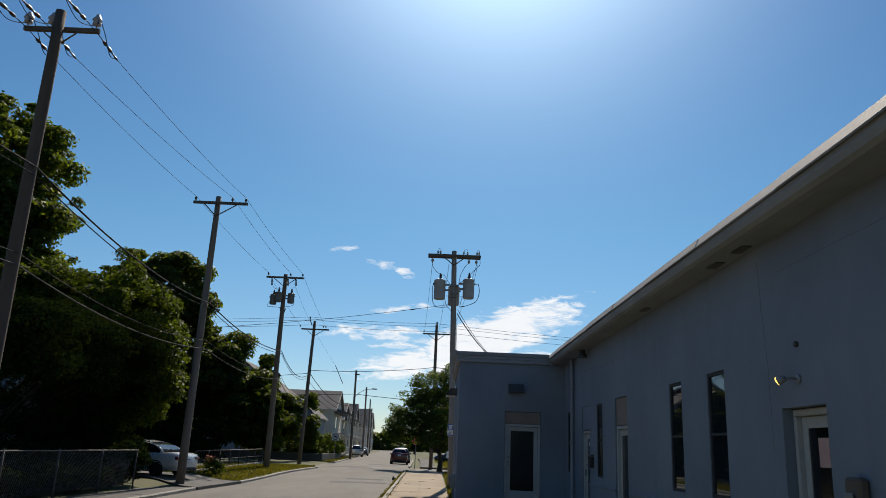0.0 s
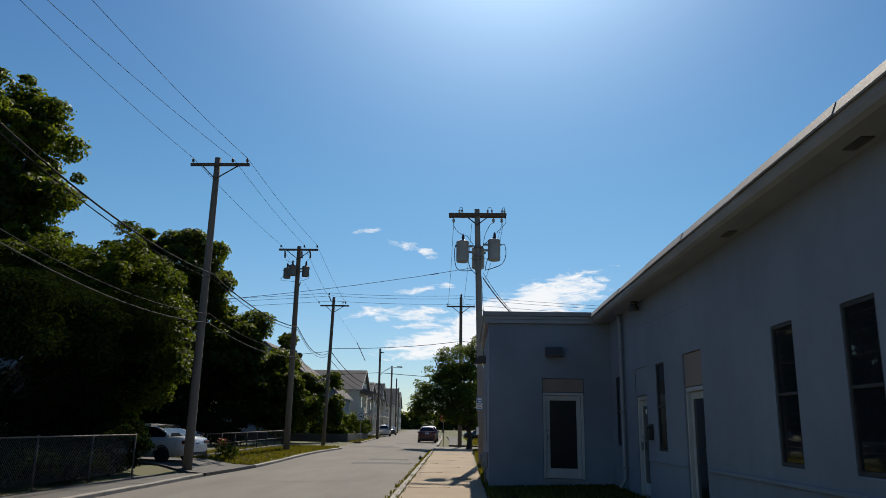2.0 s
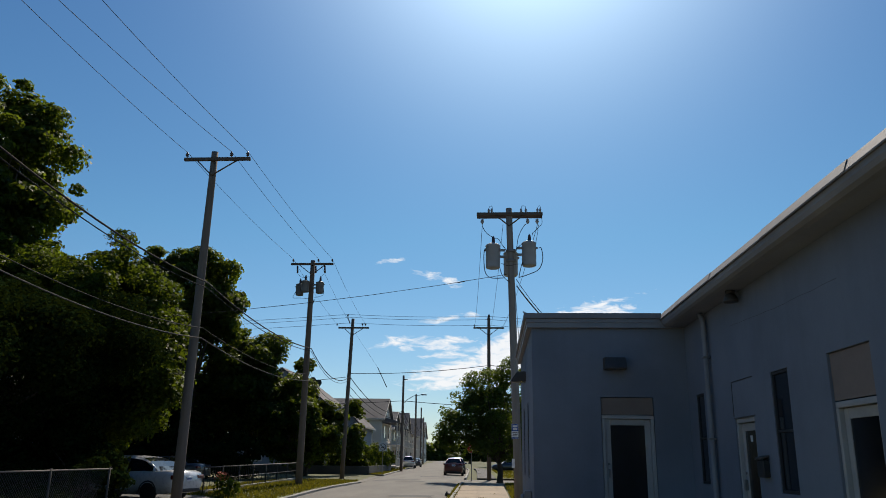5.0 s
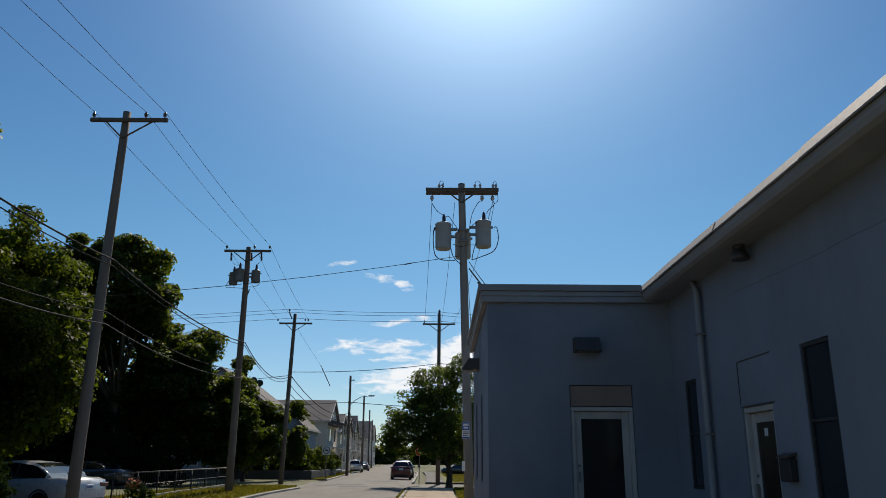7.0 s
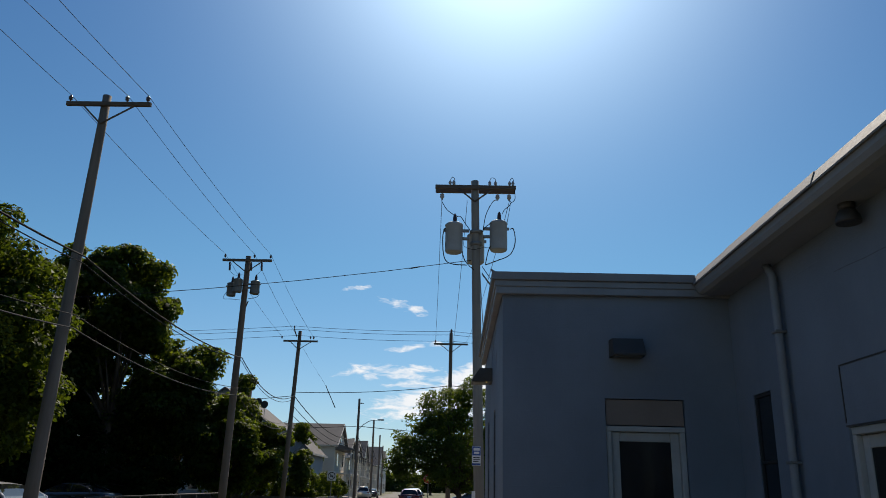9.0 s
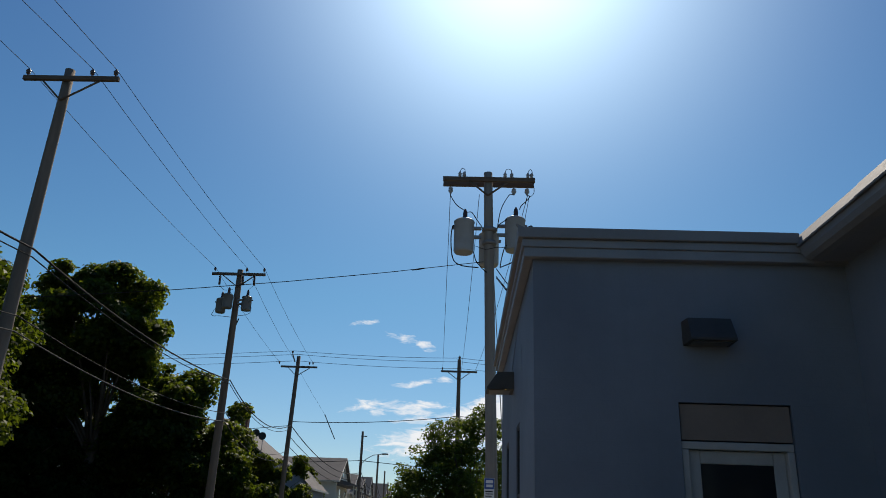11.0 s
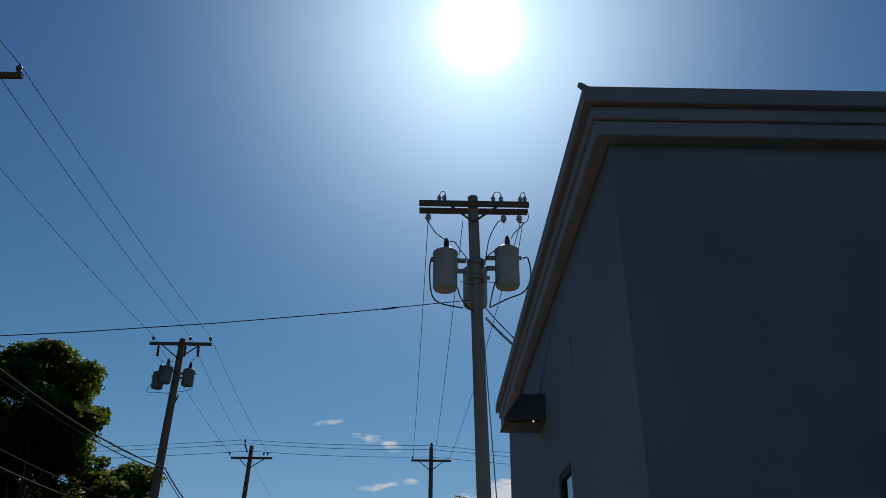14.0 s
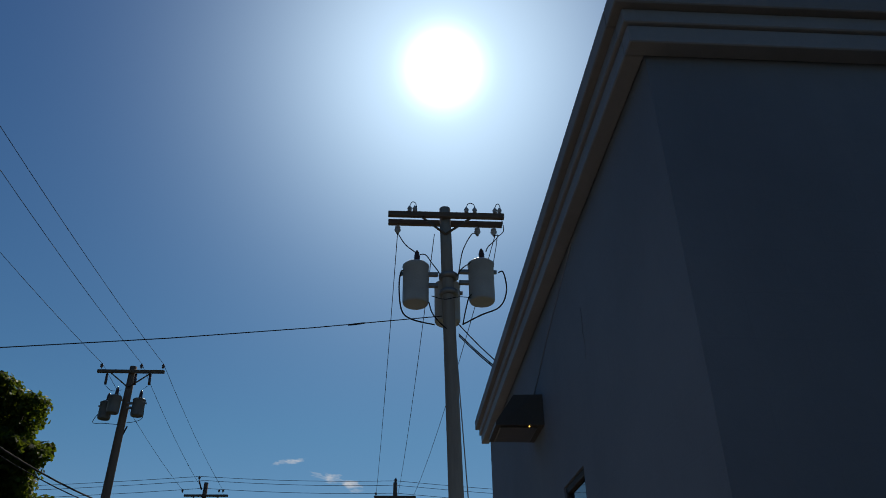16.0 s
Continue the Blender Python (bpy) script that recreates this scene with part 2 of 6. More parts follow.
MAT = dict(
    wall=wall_material("painted_masonry", (0.2, 0.222, 0.265), (0.135, 0.151, 0.186)),
    fascia=rough_paint("fascia_paint", (0.26, 0.265, 0.285), (0.18, 0.183, 0.2), 0.6, 40, 1.2, 0.1),
    soffit=rough_paint("soffit_paint", (0.27, 0.285, 0.33), (0.18, 0.19, 0.22), 0.8, 30, 0.8, 0.2),
    coping=rough_paint("coping_metal", (0.225, 0.22, 0.228), (0.15, 0.145, 0.15), 0.7, 20, 1.0, 0.1),
    roof_flat=rough_paint("roof_felt", (0.12, 0.12, 0.12), (0.06, 0.06, 0.06), 0.9, 60, 0.6, 0.4),
    white_frame=rough_paint("white_frame", (0.42, 0.41, 0.40), (0.30, 0.29, 0.28), 0.45, 30, 2.0, 0.05),
    board=rough_paint("transom_board", (0.24, 0.185, 0.155), (0.18, 0.14, 0.12), 0.8, 25, 1.5, 0.15),
    seam=rough_paint("dirty_joint", (0.12, 0.125, 0.14), (0.085, 0.09, 0.10), 0.95, 40, 3.0, 0.2),
    glass=glass_material("dark_glass", (0.012, 0.014, 0.017)),
    dark_glass=glass_material("smoked_glass", (0.006, 0.006, 0.007), 0.12),
    inside=plain("dark_room", (0.02, 0.02, 0.022), 0.9, spec=0.1),
    dark_metal=rough_paint("bronze_metal", (0.085, 0.075, 0.068), (0.05, 0.045, 0.042), 0.5, 40, 2.0, 0.1, metal=0.3),
    steel=rough_paint("galvanised_steel", (0.26, 0.26, 0.265), (0.15, 0.15, 0.155), 0.5, 30, 3.0, 0.1, metal=0.6),
    can_dark=rough_paint("dark_can_paint", (0.16, 0.17, 0.18), (0.10, 0.105, 0.11), 0.5, 30, 2.0, 0.06),
    can=rough_paint("transformer_paint", (0.34, 0.36, 0.38), (0.24, 0.25, 0.26), 0.5, 30, 2.0, 0.08),
    porcelain_grey=plain("grey_porcelain", (0.30, 0.31, 0.34), 0.3),
    porcelain=plain("brown_porcelain", (0.06, 0.03, 0.022), 0.25),
    pole_brown=rough_paint("pole_wood_brown", (0.2, 0.15, 0.115), (0.09, 0.068, 0.054), 0.9, 14, 1.0, 0.6, stretch=(4, 4, 0.3)),
    pole_dark=rough_paint("pole_wood_dark", (0.12, 0.085, 0.065), (0.05, 0.038, 0.032), 0.9, 14, 1.0, 0.6, stretch=(4, 4, 0.3)),
    porcelain_pink=plain("pink_porcelain", (0.32, 0.27, 0.28), 0.3),
    pole_grey=rough_paint("pole_wood_grey", (0.30, 0.27, 0.235), (0.15, 0.13, 0.115), 0.9, 14, 1.0, 0.6, stretch=(4, 4, 0.3)),
    pole_mid=rough_paint("pole_wood_weathered", (0.21, 0.17, 0.14), (0.10, 0.08, 0.065), 0.9, 14, 1.0, 0.6, stretch=(4, 4, 0.3)),
    # Steel colour darkened for the fence's shade; clamps and a rail share it.
    dim_steel=rough_paint("dimmed_steel", (0.10, 0.095, 0.09), (0.055, 0.045, 0.04), 0.8, 30, 3.0, 0.2),
    arm=rough_paint("arm_wood", (0.15, 0.115, 0.09), (0.07, 0.055, 0.045), 0.9, 18, 2.0, 0.4),
    wire=plain("wire_black", (0.02, 0.02, 0.022), 0.9, 0.0, 0.1),
    wire_bare=plain("wire_bare", (0.04, 0.04, 0.045), 0.9, 0.0, 0.1),
    wire_grey=plain("wire_grey", (0.05, 0.05, 0.052), 0.92, 0.0, 0.1),
    asphalt=rough_paint("asphalt", (0.15, 0.139, 0.121), (0.08, 0.075, 0.068), 0.9, 45, 0.6, 0.5, stretch=(1, 0.22, 1)),
    tar=rough_paint("tar_patch", (0.05, 0.05, 0.05), (0.035, 0.035, 0.035), 0.85, 60, 0.5, 0.3),
    concrete=rough_paint("pavement_concrete", (0.29, 0.228, 0.155), (0.205, 0.163, 0.113), 0.9, 50, 0.6, 0.35, vary=0.14),
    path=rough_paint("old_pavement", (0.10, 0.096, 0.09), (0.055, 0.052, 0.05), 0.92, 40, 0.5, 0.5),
    granite=rough_paint("granite", (0.29, 0.275, 0.25), (0.14, 0.132, 0.118), 0.85, 60, 1.2, 0.5, vary=0.2),
    soil=rough_paint("soil_grass", (0.075, 0.095, 0.03), (0.085, 0.07, 0.04), 0.95, 12, 0.4, 0.8),
    lawn=rough_paint("lawn", (0.075, 0.10, 0.018), (0.115, 0.10, 0.036), 0.95, 18, 0.5, 0.9),
    far_green=rough_paint("far_wood", (0.035, 0.06, 0.02), (0.015, 0.028, 0.01), 0.95, 0.5, 0.12, 0.9),
    bark=rough_paint("bark", (0.085, 0.065, 0.05), (0.035, 0.028, 0.022), 0.95, 9, 1.0, 0.9, stretch=(3, 3, 0.5)),
    leaf_maple=leaf_material("maple_leaves", (0.135, 0.19, 0.03), (0.028, 0.056, 0.013), 0.58, 0.2),
    leaf_street=leaf_material("street_tree_leaves", (0.115, 0.175, 0.038), (0.045, 0.085, 0.023), 0.48, 0.2),
    leaf_light=leaf_material("light_leaves", (0.115, 0.165, 0.024), (0.02, 0.042, 0.009), 0.48),
    # Shade among the yard's foliage is put into this colour; distant trees share it.
    leaf_shaded=leaf_material("shaded_leaves", (0.045, 0.07, 0.02), (0.014, 0.026, 0.009), 0.1, 0.0),
    grass=leaf_material("grass_blades", (0.16, 0.15, 0.035), (0.07, 0.085, 0.018), 0.4),
    car_white=plain("car_white", (0.52, 0.53, 0.54), 0.28, 0.0, 0.5, 0.8),
    car_red=plain("car_dark_red", (0.09, 0.012, 0.016), 0.3, 0.2, 0.5, 0.8),
    car_dark=plain("car_dark", (0.022, 0.024, 0.03), 0.3, 0.2, 0.5, 0.8),
    car_silver=plain("car_silver", (0.42, 0.43, 0.44), 0.3, 0.5, 0.5, 0.8),
    rubber=plain("tyre", (0.018, 0.018, 0.018), 0.85, spec=0.2),
    rim=plain("rim", (0.38, 0.38, 0.40), 0.35, 0.8),
    tail=plain("tail_lamp", (0.10, 0.008, 0.008), 0.25),
    plate=plain("plate_white", (0.62, 0.64, 0.68), 0.5),
    ink=plain("ink_black", (0.02, 0.02, 0.02), 0.7),
    ink_blue=plain("ink_blue", (0.03, 0.08, 0.30), 0.6),
    sign_white=plain("sign_white", (0.70, 0.71, 0.72), 0.5),
    sign_red=plain("sign_red", (0.42, 0.02, 0.02), 0.5),
    yellow=plain("yellow_plastic", (0.72, 0.52, 0.02), 0.5),
    siding_white=rough_paint("siding_white", (0.70, 0.64, 0.56), (0.56, 0.51, 0.45), 0.8, 5, 0.5, 0.1),
    siding_cream=rough_paint("siding_cream", (0.55, 0.50, 0.42), (0.42, 0.38, 0.32), 0.8, 5, 0.5, 0.1),
    siding_blue=rough_paint("siding_blue", (0.30, 0.32, 0.36), (0.22, 0.24, 0.28), 0.8, 5, 0.5, 0.1),
    shingle=rough_paint("roof_shingle", (0.15, 0.14, 0.14), (0.09, 0.085, 0.085), 0.95, 20, 0.6, 0.6),
    brick=rough_paint("chimney_brick", (0.16, 0.07, 0.05), (0.08, 0.04, 0.03), 0.95, 18, 2.0, 0.5),
    led=lit("led", (1.0, 0.62, 0.12), 1.6),
    paper=plain("paper", (0.50, 0.30, 0.27), 0.8),
    lens=plain("lamp_lens", (0.09, 0.08, 0.07), 0.3),
    flower=plain("flowers", (0.50, 0.10, 0.03), 0.7),
)


# ---- builders ----
class Shape:
    """Collects boxes, tubes and lathed forms as one mesh."""

    def __init__(self):
        self.v, self.f, self.smooth = [], [], []

    def add(self, verts, faces, smooth=False):
        o = len(self.v)
        self.v += [tuple(p) for p in verts]
        self.f += [tuple(i + o for i in f) for f in faces]
        self.smooth += [smooth] * len(faces)
        return self

    def box(self, x0, x1, y0, y1, z0, z1, c=0.0):
        """A box; c: the width of its bevelled edges."""
        if c <= 0:
            v = [(x, y, z) for z in (z0, z1) for y in (y0, y1) for x in (x0, x1)]
            return self.add(v, [(0, 2, 3, 1), (4, 5, 7, 6), (0, 1, 5, 4), (2, 6, 7, 3), (0, 4, 6, 2), (1, 3, 7, 5)])
        bm = bmesh.new()
        bmesh.ops.create_cube(bm, size=1.0)
        for p in bm.verts:
            p.co = Vector(((x0 + x1) / 2 + p.co.x * (x1 - x0), (y0 + y1) / 2 + p.co.y * (y1 - y0), (z0 + z1) / 2 + p.co.z * (z1 - z0)))
        bmesh.ops.bevel(bm, geom=bm.edges[:], offset=c, segments=1, affect="EDGES")
        bm.verts.index_update()
        self.add([p.co[:] for p in bm.verts], [[p.index for p in f.verts] for f in bm.faces])
        bm.free()
        return self

    def tube(self, pts, radii, sides=8, caps=True):
        pts = [Vector(p) for p in pts]
        if not isinstance(radii, (list, tuple)):
            radii = [radii] * len(pts)
        verts, faces = [], []
        side = None
        for i, p in enumerate(pts):
            d = (pts[min(i + 1, len(pts) - 1)] - pts[max(i - 1, 0)]).normalized()
            if side is None:
                side = d.cross(Vector((0, 0, 1)) if abs(d.z) < 0.9 else Vector((1, 0, 0))).normalized()
            side = (side - d * side.dot(d)).normalized()
            up = d.cross(side)
            for k in range(sides):
                a = 2 * math.pi * k / sides
                verts.append(p + (side * math.cos(a) + up * math.sin(a)) * radii[i])
        for i in range(len(pts) - 1):
            for k in range(sides):
                a, b = i * sides + k, i * sides + (k + 1) % sides
                faces.append((a, b, b + sides, a + sides))
        self.add(verts, faces, sides > 5)
        if caps:
            o = len(self.v) - len(verts)
            self.f += [tuple(o + k for k in reversed(range(sides))), tuple(o + (len(pts) - 1) * sides + k for k in range(sides))]
            self.smooth += [False, False]
        return self

    def lathe(self, at, rings, sides=16, axis="z"):
        """rings: (height, radius) from one end to the other."""
        verts, faces = [], []
        for h, r in rings:
            for k in range(sides):
                a = 2 * math.pi * k / sides
                u, w = r * math.cos(a), r * math.sin(a)
                q = {"z": (u, w, h), "y": (u, h, w), "x": (h, u, w)}[axis]
                verts.append((at[0] + q[0], at[1] + q[1], at[2] + q[2]))
        n = len(rings)
        for i in range(n - 1):
            for k in range(sides):
                a, b = i * sides + k, i * sides + (k + 1) % sides
                faces.append((a, b, b + sides, a + sides))
        self.add(verts, faces, True)
        o = len(self.v) - len(verts)
        self.f += [tuple(o + k for k in range(sides)), tuple(o + (n - 1) * sides + k for k in range(sides))]
        self.smooth += [False, False]
        return self

    def prism(self, outline, lo, hi, axis="y"):
        """A flat outline pushed along an axis."""
        n = len(outline)
        put = {"y": lambda a, b, c: (a, c, b), "x": lambda a, b, c: (c, a, b), "z": lambda a, b, c: (a, b, c)}[axis]
        verts = [put(a, b, c) for c in (lo, hi) for a, b in outline]
        faces = [tuple(range(n)), tuple(reversed(range(n, 2 * n)))]
        faces += [(i, (i + 1) % n, (i + 1) % n + n, i + n) for i in range(n)]
        return self.add(verts, faces)

    def mesh(self, name, mat):
        me = bpy.data.meshes.new(name)
        me.from_pydata(self.v, [], self.f)
        me.polygons.foreach_set("use_smooth", self.smooth)
        me.materials.append(MAT[mat])
        bm = bmesh.new()
        bm.from_mesh(me)
        bmesh.ops.recalc_face_normals(bm, faces=bm.faces)
        bm.to_mesh(me)
        bm.free()
        return me


def part(name, shape, mat, parent=None, label=""):
    ob = new(name, shape.mesh(name, mat))
    if parent is not None:
        ob.parent = parent
    return tagged(ob, label)


def thing(name, label, category, at=(0, 0, 0), group="", kind="", turn=0.0):
    ob = new(name)
    ob.empty_display_size = 0.2
    ob.matrix_basis = pose(*at, 0, 0, turn)
    return tagged(ob, label, category, group, kind)


def single(name, shape, mat, label, category, group="", kind=""):
    return tagged(part(name, shape, mat), label, category, group, kind)


def smooth01(a, b, v):
    t = min(1, max(0, (v - a) / (b - a)))
    return t * t * (3 - 2 * t)


# ---- ground ----
KERB_L = [(-30, -8.2), (0, -8.6), (16, -8.85), (30, -8.85), (36, -8.6), (45, -8.5), (57, -8.3), (76, -9.5), (108, -11.3), (150, -13.6), (200, -16.5), (340, -24.6), (900, -57.0)]
KERB_R = [(-30, -0.6), (0, -0.85), (15, -1.06), (45, -1.6), (64, -1.9), (95, -2.6), (108, -3.0), (150, -5.2), (200, -8.1), (340, -16.2), (900, -48.7)]


def line_x(rows, y):
    for (a, u), (b, v) in zip(rows, rows[1:]):
        if y <= b:
            return u + (v - u) * (y - a) / (b - a)
    return rows[-1][1]


def left_z(y):
    return -0.27 + 0.2 * smooth01(34, 50, y)


def ground_z(x, y):
    """Height of the pavements and yards; the road lies a kerb lower."""
    s = smooth01(line_x(KERB_L, y), line_x(KERB_R, y), x)
    rise = 0.25 * smooth01(0.6, 2.6, line_x(KERB_L, y) - x) * smooth01(27, 30.4, y) * (1 - smooth01(34, 60, y))
    return left_z(y) * (1 - s) + rise


def road_z(x, y):
    a, b = line_x(KERB_L, y), line_x(KERB_R, y)
    s = min(1, max(0, (x - a) / (b - a)))
    return (left_z(y) - 0.11) * (1 - s) + (-0.13) * s + 0.09 * (1 - (2 * s - 1) ** 2)


def sheet(name, mat, xs, ys, height, label, category):
    """A ground surface; xs gives the x values of a row for each y."""
    verts, faces = [], []
    n = None
    for y in ys:
        row = xs(y)
        n = len(row)
        verts += [(x, y, height(x, y)) for x in row]
    for j in range(len(ys) - 1):
        for i in range(n - 1):
            a = j * n + i
            faces.append((a, a + 1, a + n + 1, a + n))
    s = Shape().add(verts, faces, True)
    return single(name, s, mat, label, category, kind="structure")


def spread(a, b, n):
    return [a + (b - a) * i / (n - 1) for i in range(n)]


YS = spread(-30, 120, 76) + [135, 160, 200, 280, 420, 650, 900]
sheet("ground", "soil", lambda y: [-3000, -400, -60, -40, -30, -24, -20] + spread(-18, -8, 21) + spread(-7, 6, 14) + [10, 16, 24, 40, 60, 400, 3000], [-1500, -200, -60] + YS + [1500, 4000],
      lambda x, y: (ground_z(x, y) if x < line_x(KERB_L, y) - 0.6 else min(ground_z(x, y), road_z(x, y))) - 0.06, "dry grass and soil reaching the horizon", "ground")
sheet("road", "asphalt", lambda y: spread(line_x(KERB_L, y) - 0.05, line_x(KERB_R, y) + 0.05, 9), YS, road_z, "sun-bleached grey asphalt street with cracks", "road")


# ---- pavements, kerbs, verges ----
def kerb_run(rows, y0, y1, step, side, height):
    """Granite kerb stones end to end, each a piece of its own."""
    kerb = thing("kerb", "weathered granite kerb along the street", "kerb", kind="structure")
    y = y0
    while y < y1 - 0.2:
        e = min(y + step + random.uniform(-0.25, 0.25), y1)
        xa, xb = line_x(rows, y), line_x(rows, e - 0.012)
        w = 0.16 * side
        za, zb = height(xa, y), height(xb, e)
        j = random.uniform(-0.006, 0.01)
        c = 0.02
        ring = lambda x, yy, z: [(x, yy, z - 0.3), (x, yy, z - c + j), (x + c * side, yy, z + j), (x + w, yy, z + j), (x + w, yy, z - 0.3)]
        v = ring(xa, y, za) + ring(xb, e - 0.012, zb)
        f = [(i, i + 1, i + 6, i + 5) for i in range(4)] + [(0, 1, 2, 3, 4), (5, 6, 7, 8, 9)]
        part("kerb_stone", Shape().add(v, f), "granite", kerb)
        y = e
    return kerb


kerb_run(KERB_L, 2, 30.2, 1.8, -1, lambda x, y: left_z(y) + 0.0)
kerb_run(KERB_L, 36, 57, 1.8, -1, lambda x, y: left_z(y) + 0.0)
kerb_run(KERB_L, 76, 130, 2.4, -1, lambda x, y: left_z(y) + 0.0)
kerb_run(KERB_R, -12, 56, 1.8, 1, lambda x, y: 0.012)
kerb_run(KERB_R, 66, 120, 2.4, 1, lambda x, y: 0.012)


def slabs(name, label, y0, y1, step, xa, xb, mat, z):
    """Concrete slabs with open joints."""
    walkway = thing(name, label, "pavement", kind="structure")
    y = y0
    while y < y1 - 0.1:
        e = min(y + step, y1)
        t = random.uniform(-0.006, 0.006)
        g = 0.012
        a0, a1, b0, b1 = xa(y) , xb(y), xa(e), xb(e)
        zs = [z(a0, y) + t, z(a1, y) - t, z(b1, e) - t, z(b0, e) + t]
        v = [(a0, y + g, zs[0]), (a1, y + g, zs[1]), (b1, e - g, zs[2]), (b0, e - g, zs[3])]
        v += [(x, yy, q - 0.12) for x, yy, q in v]
        part("slab", Shape().add(v, [(0, 1, 2, 3), (0, 4, 5, 1), (1, 5, 6, 2), (2, 6, 7, 3), (3, 7, 4, 0)]), mat, walkway)
        y = e
    return walkway


slabs("pavement_right", "warm grey concrete pavement slabs beside the building", -12, 55, 3.1, lambda y: line_x(KERB_R, y) + 0.19, lambda y: 0.98 - 0.004 * (y - 15), "concrete", lambda x, y: 0.008)
slabs("pavement_far", "pale concrete pavement past the side street", 66, 118, 3.0, lambda y: line_x(KERB_R, y) + 1.0, lambda y: line_x(KERB_R, y) + 2.4, "path", lambda x, y: 0.008)
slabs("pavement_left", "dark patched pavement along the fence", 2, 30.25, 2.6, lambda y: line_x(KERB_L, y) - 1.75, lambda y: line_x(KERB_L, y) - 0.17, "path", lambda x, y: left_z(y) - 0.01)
# the driveway where the white car stands, and the side street
drive = []
for u in (0, 0.5, 1.0, 1.6, 2.2, 2.8, 4, 7, 12):
    for y in (30.3, 32.2, 34.1, 36.0):
        x, q = line_x(KERB_L, y) - 0.02 - u, y + u * 0.5
        drive.append((x, q, max(ground_z(x, q) + 0.012, road_z(x, q) + 0.015)))
drive_faces = [(a * 4 + b, a * 4 + b + 1, a * 4 + b + 5, a * 4 + b + 4) for a in range(8) for b in range(3)]
# the slab's edges go down into the soil
drive += [(x, y, z - 0.2) for x, y, z in drive]
drive_faces += [(a * 4 + b, a * 4 + 4 + b, a * 4 + 40 + b, a * 4 + 36 + b) for a in range(8) for b in (0, 3)] + [(b, b + 1, b + 37, b + 36) for b in range(3)]
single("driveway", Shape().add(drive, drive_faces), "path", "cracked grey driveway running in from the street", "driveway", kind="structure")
sheet("side_street", "asphalt", lambda y: spread(-60, line_x(KERB_L, y) - 0.04, 7), spread(57.5, 75.0, 6), lambda x, y: -0.16, "grey asphalt side street", "road")
sheet("side_street_right", "asphalt", lambda y: spread(line_x(KERB_R, y) + 0.04, 60, 7), spread(56.5, 65.8, 5), lambda x, y: -0.12, "grey asphalt side street", "road")
sheet("lawn", "lawn", lambda y: spread(1.0, 4.4, 4), spread(-12, 23.0, 12), lambda x, y: 0.0 + 0.03 * (x - 1), "mown lawn between the pavement and the building", "lawn")
sheet("lawn_far", "lawn", lambda y: spread(line_x(KERB_R, y) + 2.42, 14, 3), spread(66, 110, 6), lambda x, y: 0.0, "sunlit mown lawn past the side street", "lawn")
sheet("verge", "lawn", lambda y: spread(line_x(KERB_L, y) - 4.3, line_x(KERB_L, y) - 0.17, 8) + [line_x(KERB_L, y) - 0.165], [36.04] + spread(36.05, 56.9, 9), lambda x, y: max(left_z(y) - 0.005, ground_z(x, y) + 0.02) - 0.2 * (x > line_x(KERB_L, y) - 0.168 or y < 36.045), "dry grass verge along the kerb", "verge")


def grass(name, n, place, size, mat, label):
    """Blades of grass: thin bent triangles."""
    rng = np.random.default_rng(len(name) * 7 + n)
    p = np.array([place(rng) for _ in range(n)])
    a = rng.uniform(0, 2 * np.pi, n)
    h = rng.uniform(0.5, 1.0, n) * size
    w = (0.010 + rng.uniform(0, 0.012, n)) * min(1.0, size / 0.1)
    lean = rng.uniform(0.1, 0.7, n) * h
    d = np.stack([np.cos(a), np.sin(a), 0 * a], 1)
    q = np.stack([-np.sin(a), np.cos(a), 0 * a], 1)
    up = np.array([0, 0, 1.0])
    v = np.empty((n, 5, 3))
    v[:, 0], v[:, 1] = p - q * w[:, None], p + q * w[:, None]
    mid = p + up * (h * 0.6)[:, None] + d * (lean * 0.35)[:, None]
    v[:, 2], v[:, 3] = mid + q * (w * 0.8)[:, None], mid - q * (w * 0.8)[:, None]
    v[:, 4] = p + up * h[:, None] + d * lean[:, None]
    o = np.arange(n) * 5
    f = [(i, i + 1, i + 2, i + 3) for i in o] + [(i + 3, i + 2, i + 4) for i in o]
    me = bpy.data.meshes.new(name)
    me.from_pydata(v.reshape(-1, 3).tolist(), [], [tuple(map(int, x)) for x in f])
    me.materials.append(MAT[mat])
    return tagged(new(name, me), label, "grass", kind="stuff")


def at_lawn(r):
    x, y = r.uniform(1.0, 4.3), r.uniform(8, 22.8)
    return x, y, 0.03 * (x - 1)


def at_kerb(r):
    k = int(r.integers(0, 34))
    y = 2 + 53 * ((k * 0.618) % 1.0) + r.normal() * (0.15 + 0.5 * ((k * 0.37) % 1.0))
    return line_x(KERB_R, y) + 0.17 + r.normal() * 0.045 + (r.random() < 0.35) * -0.22, y, -0.05


def at_joint(r):
    k = int(r.integers(0, 13))
    y = -12 + 3.1 * (5 + k) + r.normal() * 0.02
    x = line_x(KERB_R, y) + 0.5 + 1.5 * ((k * 0.41) % 1.0) + r.normal() * 0.1
    return x, y, 0.0


def at_verge(r):
    y = r.uniform(36, 57)
    d = r.uniform(0.17, 4.2)
    return line_x(KERB_L, y) - d, y, max(left_z(y), ground_z(line_x(KERB_L, y) - d, y)) + 0.01


def at_edge(r):
    y = r.uniform(23, 55)
    x = 0.95 + r.uniform(0, 1.0)
    return x, y, -0.03


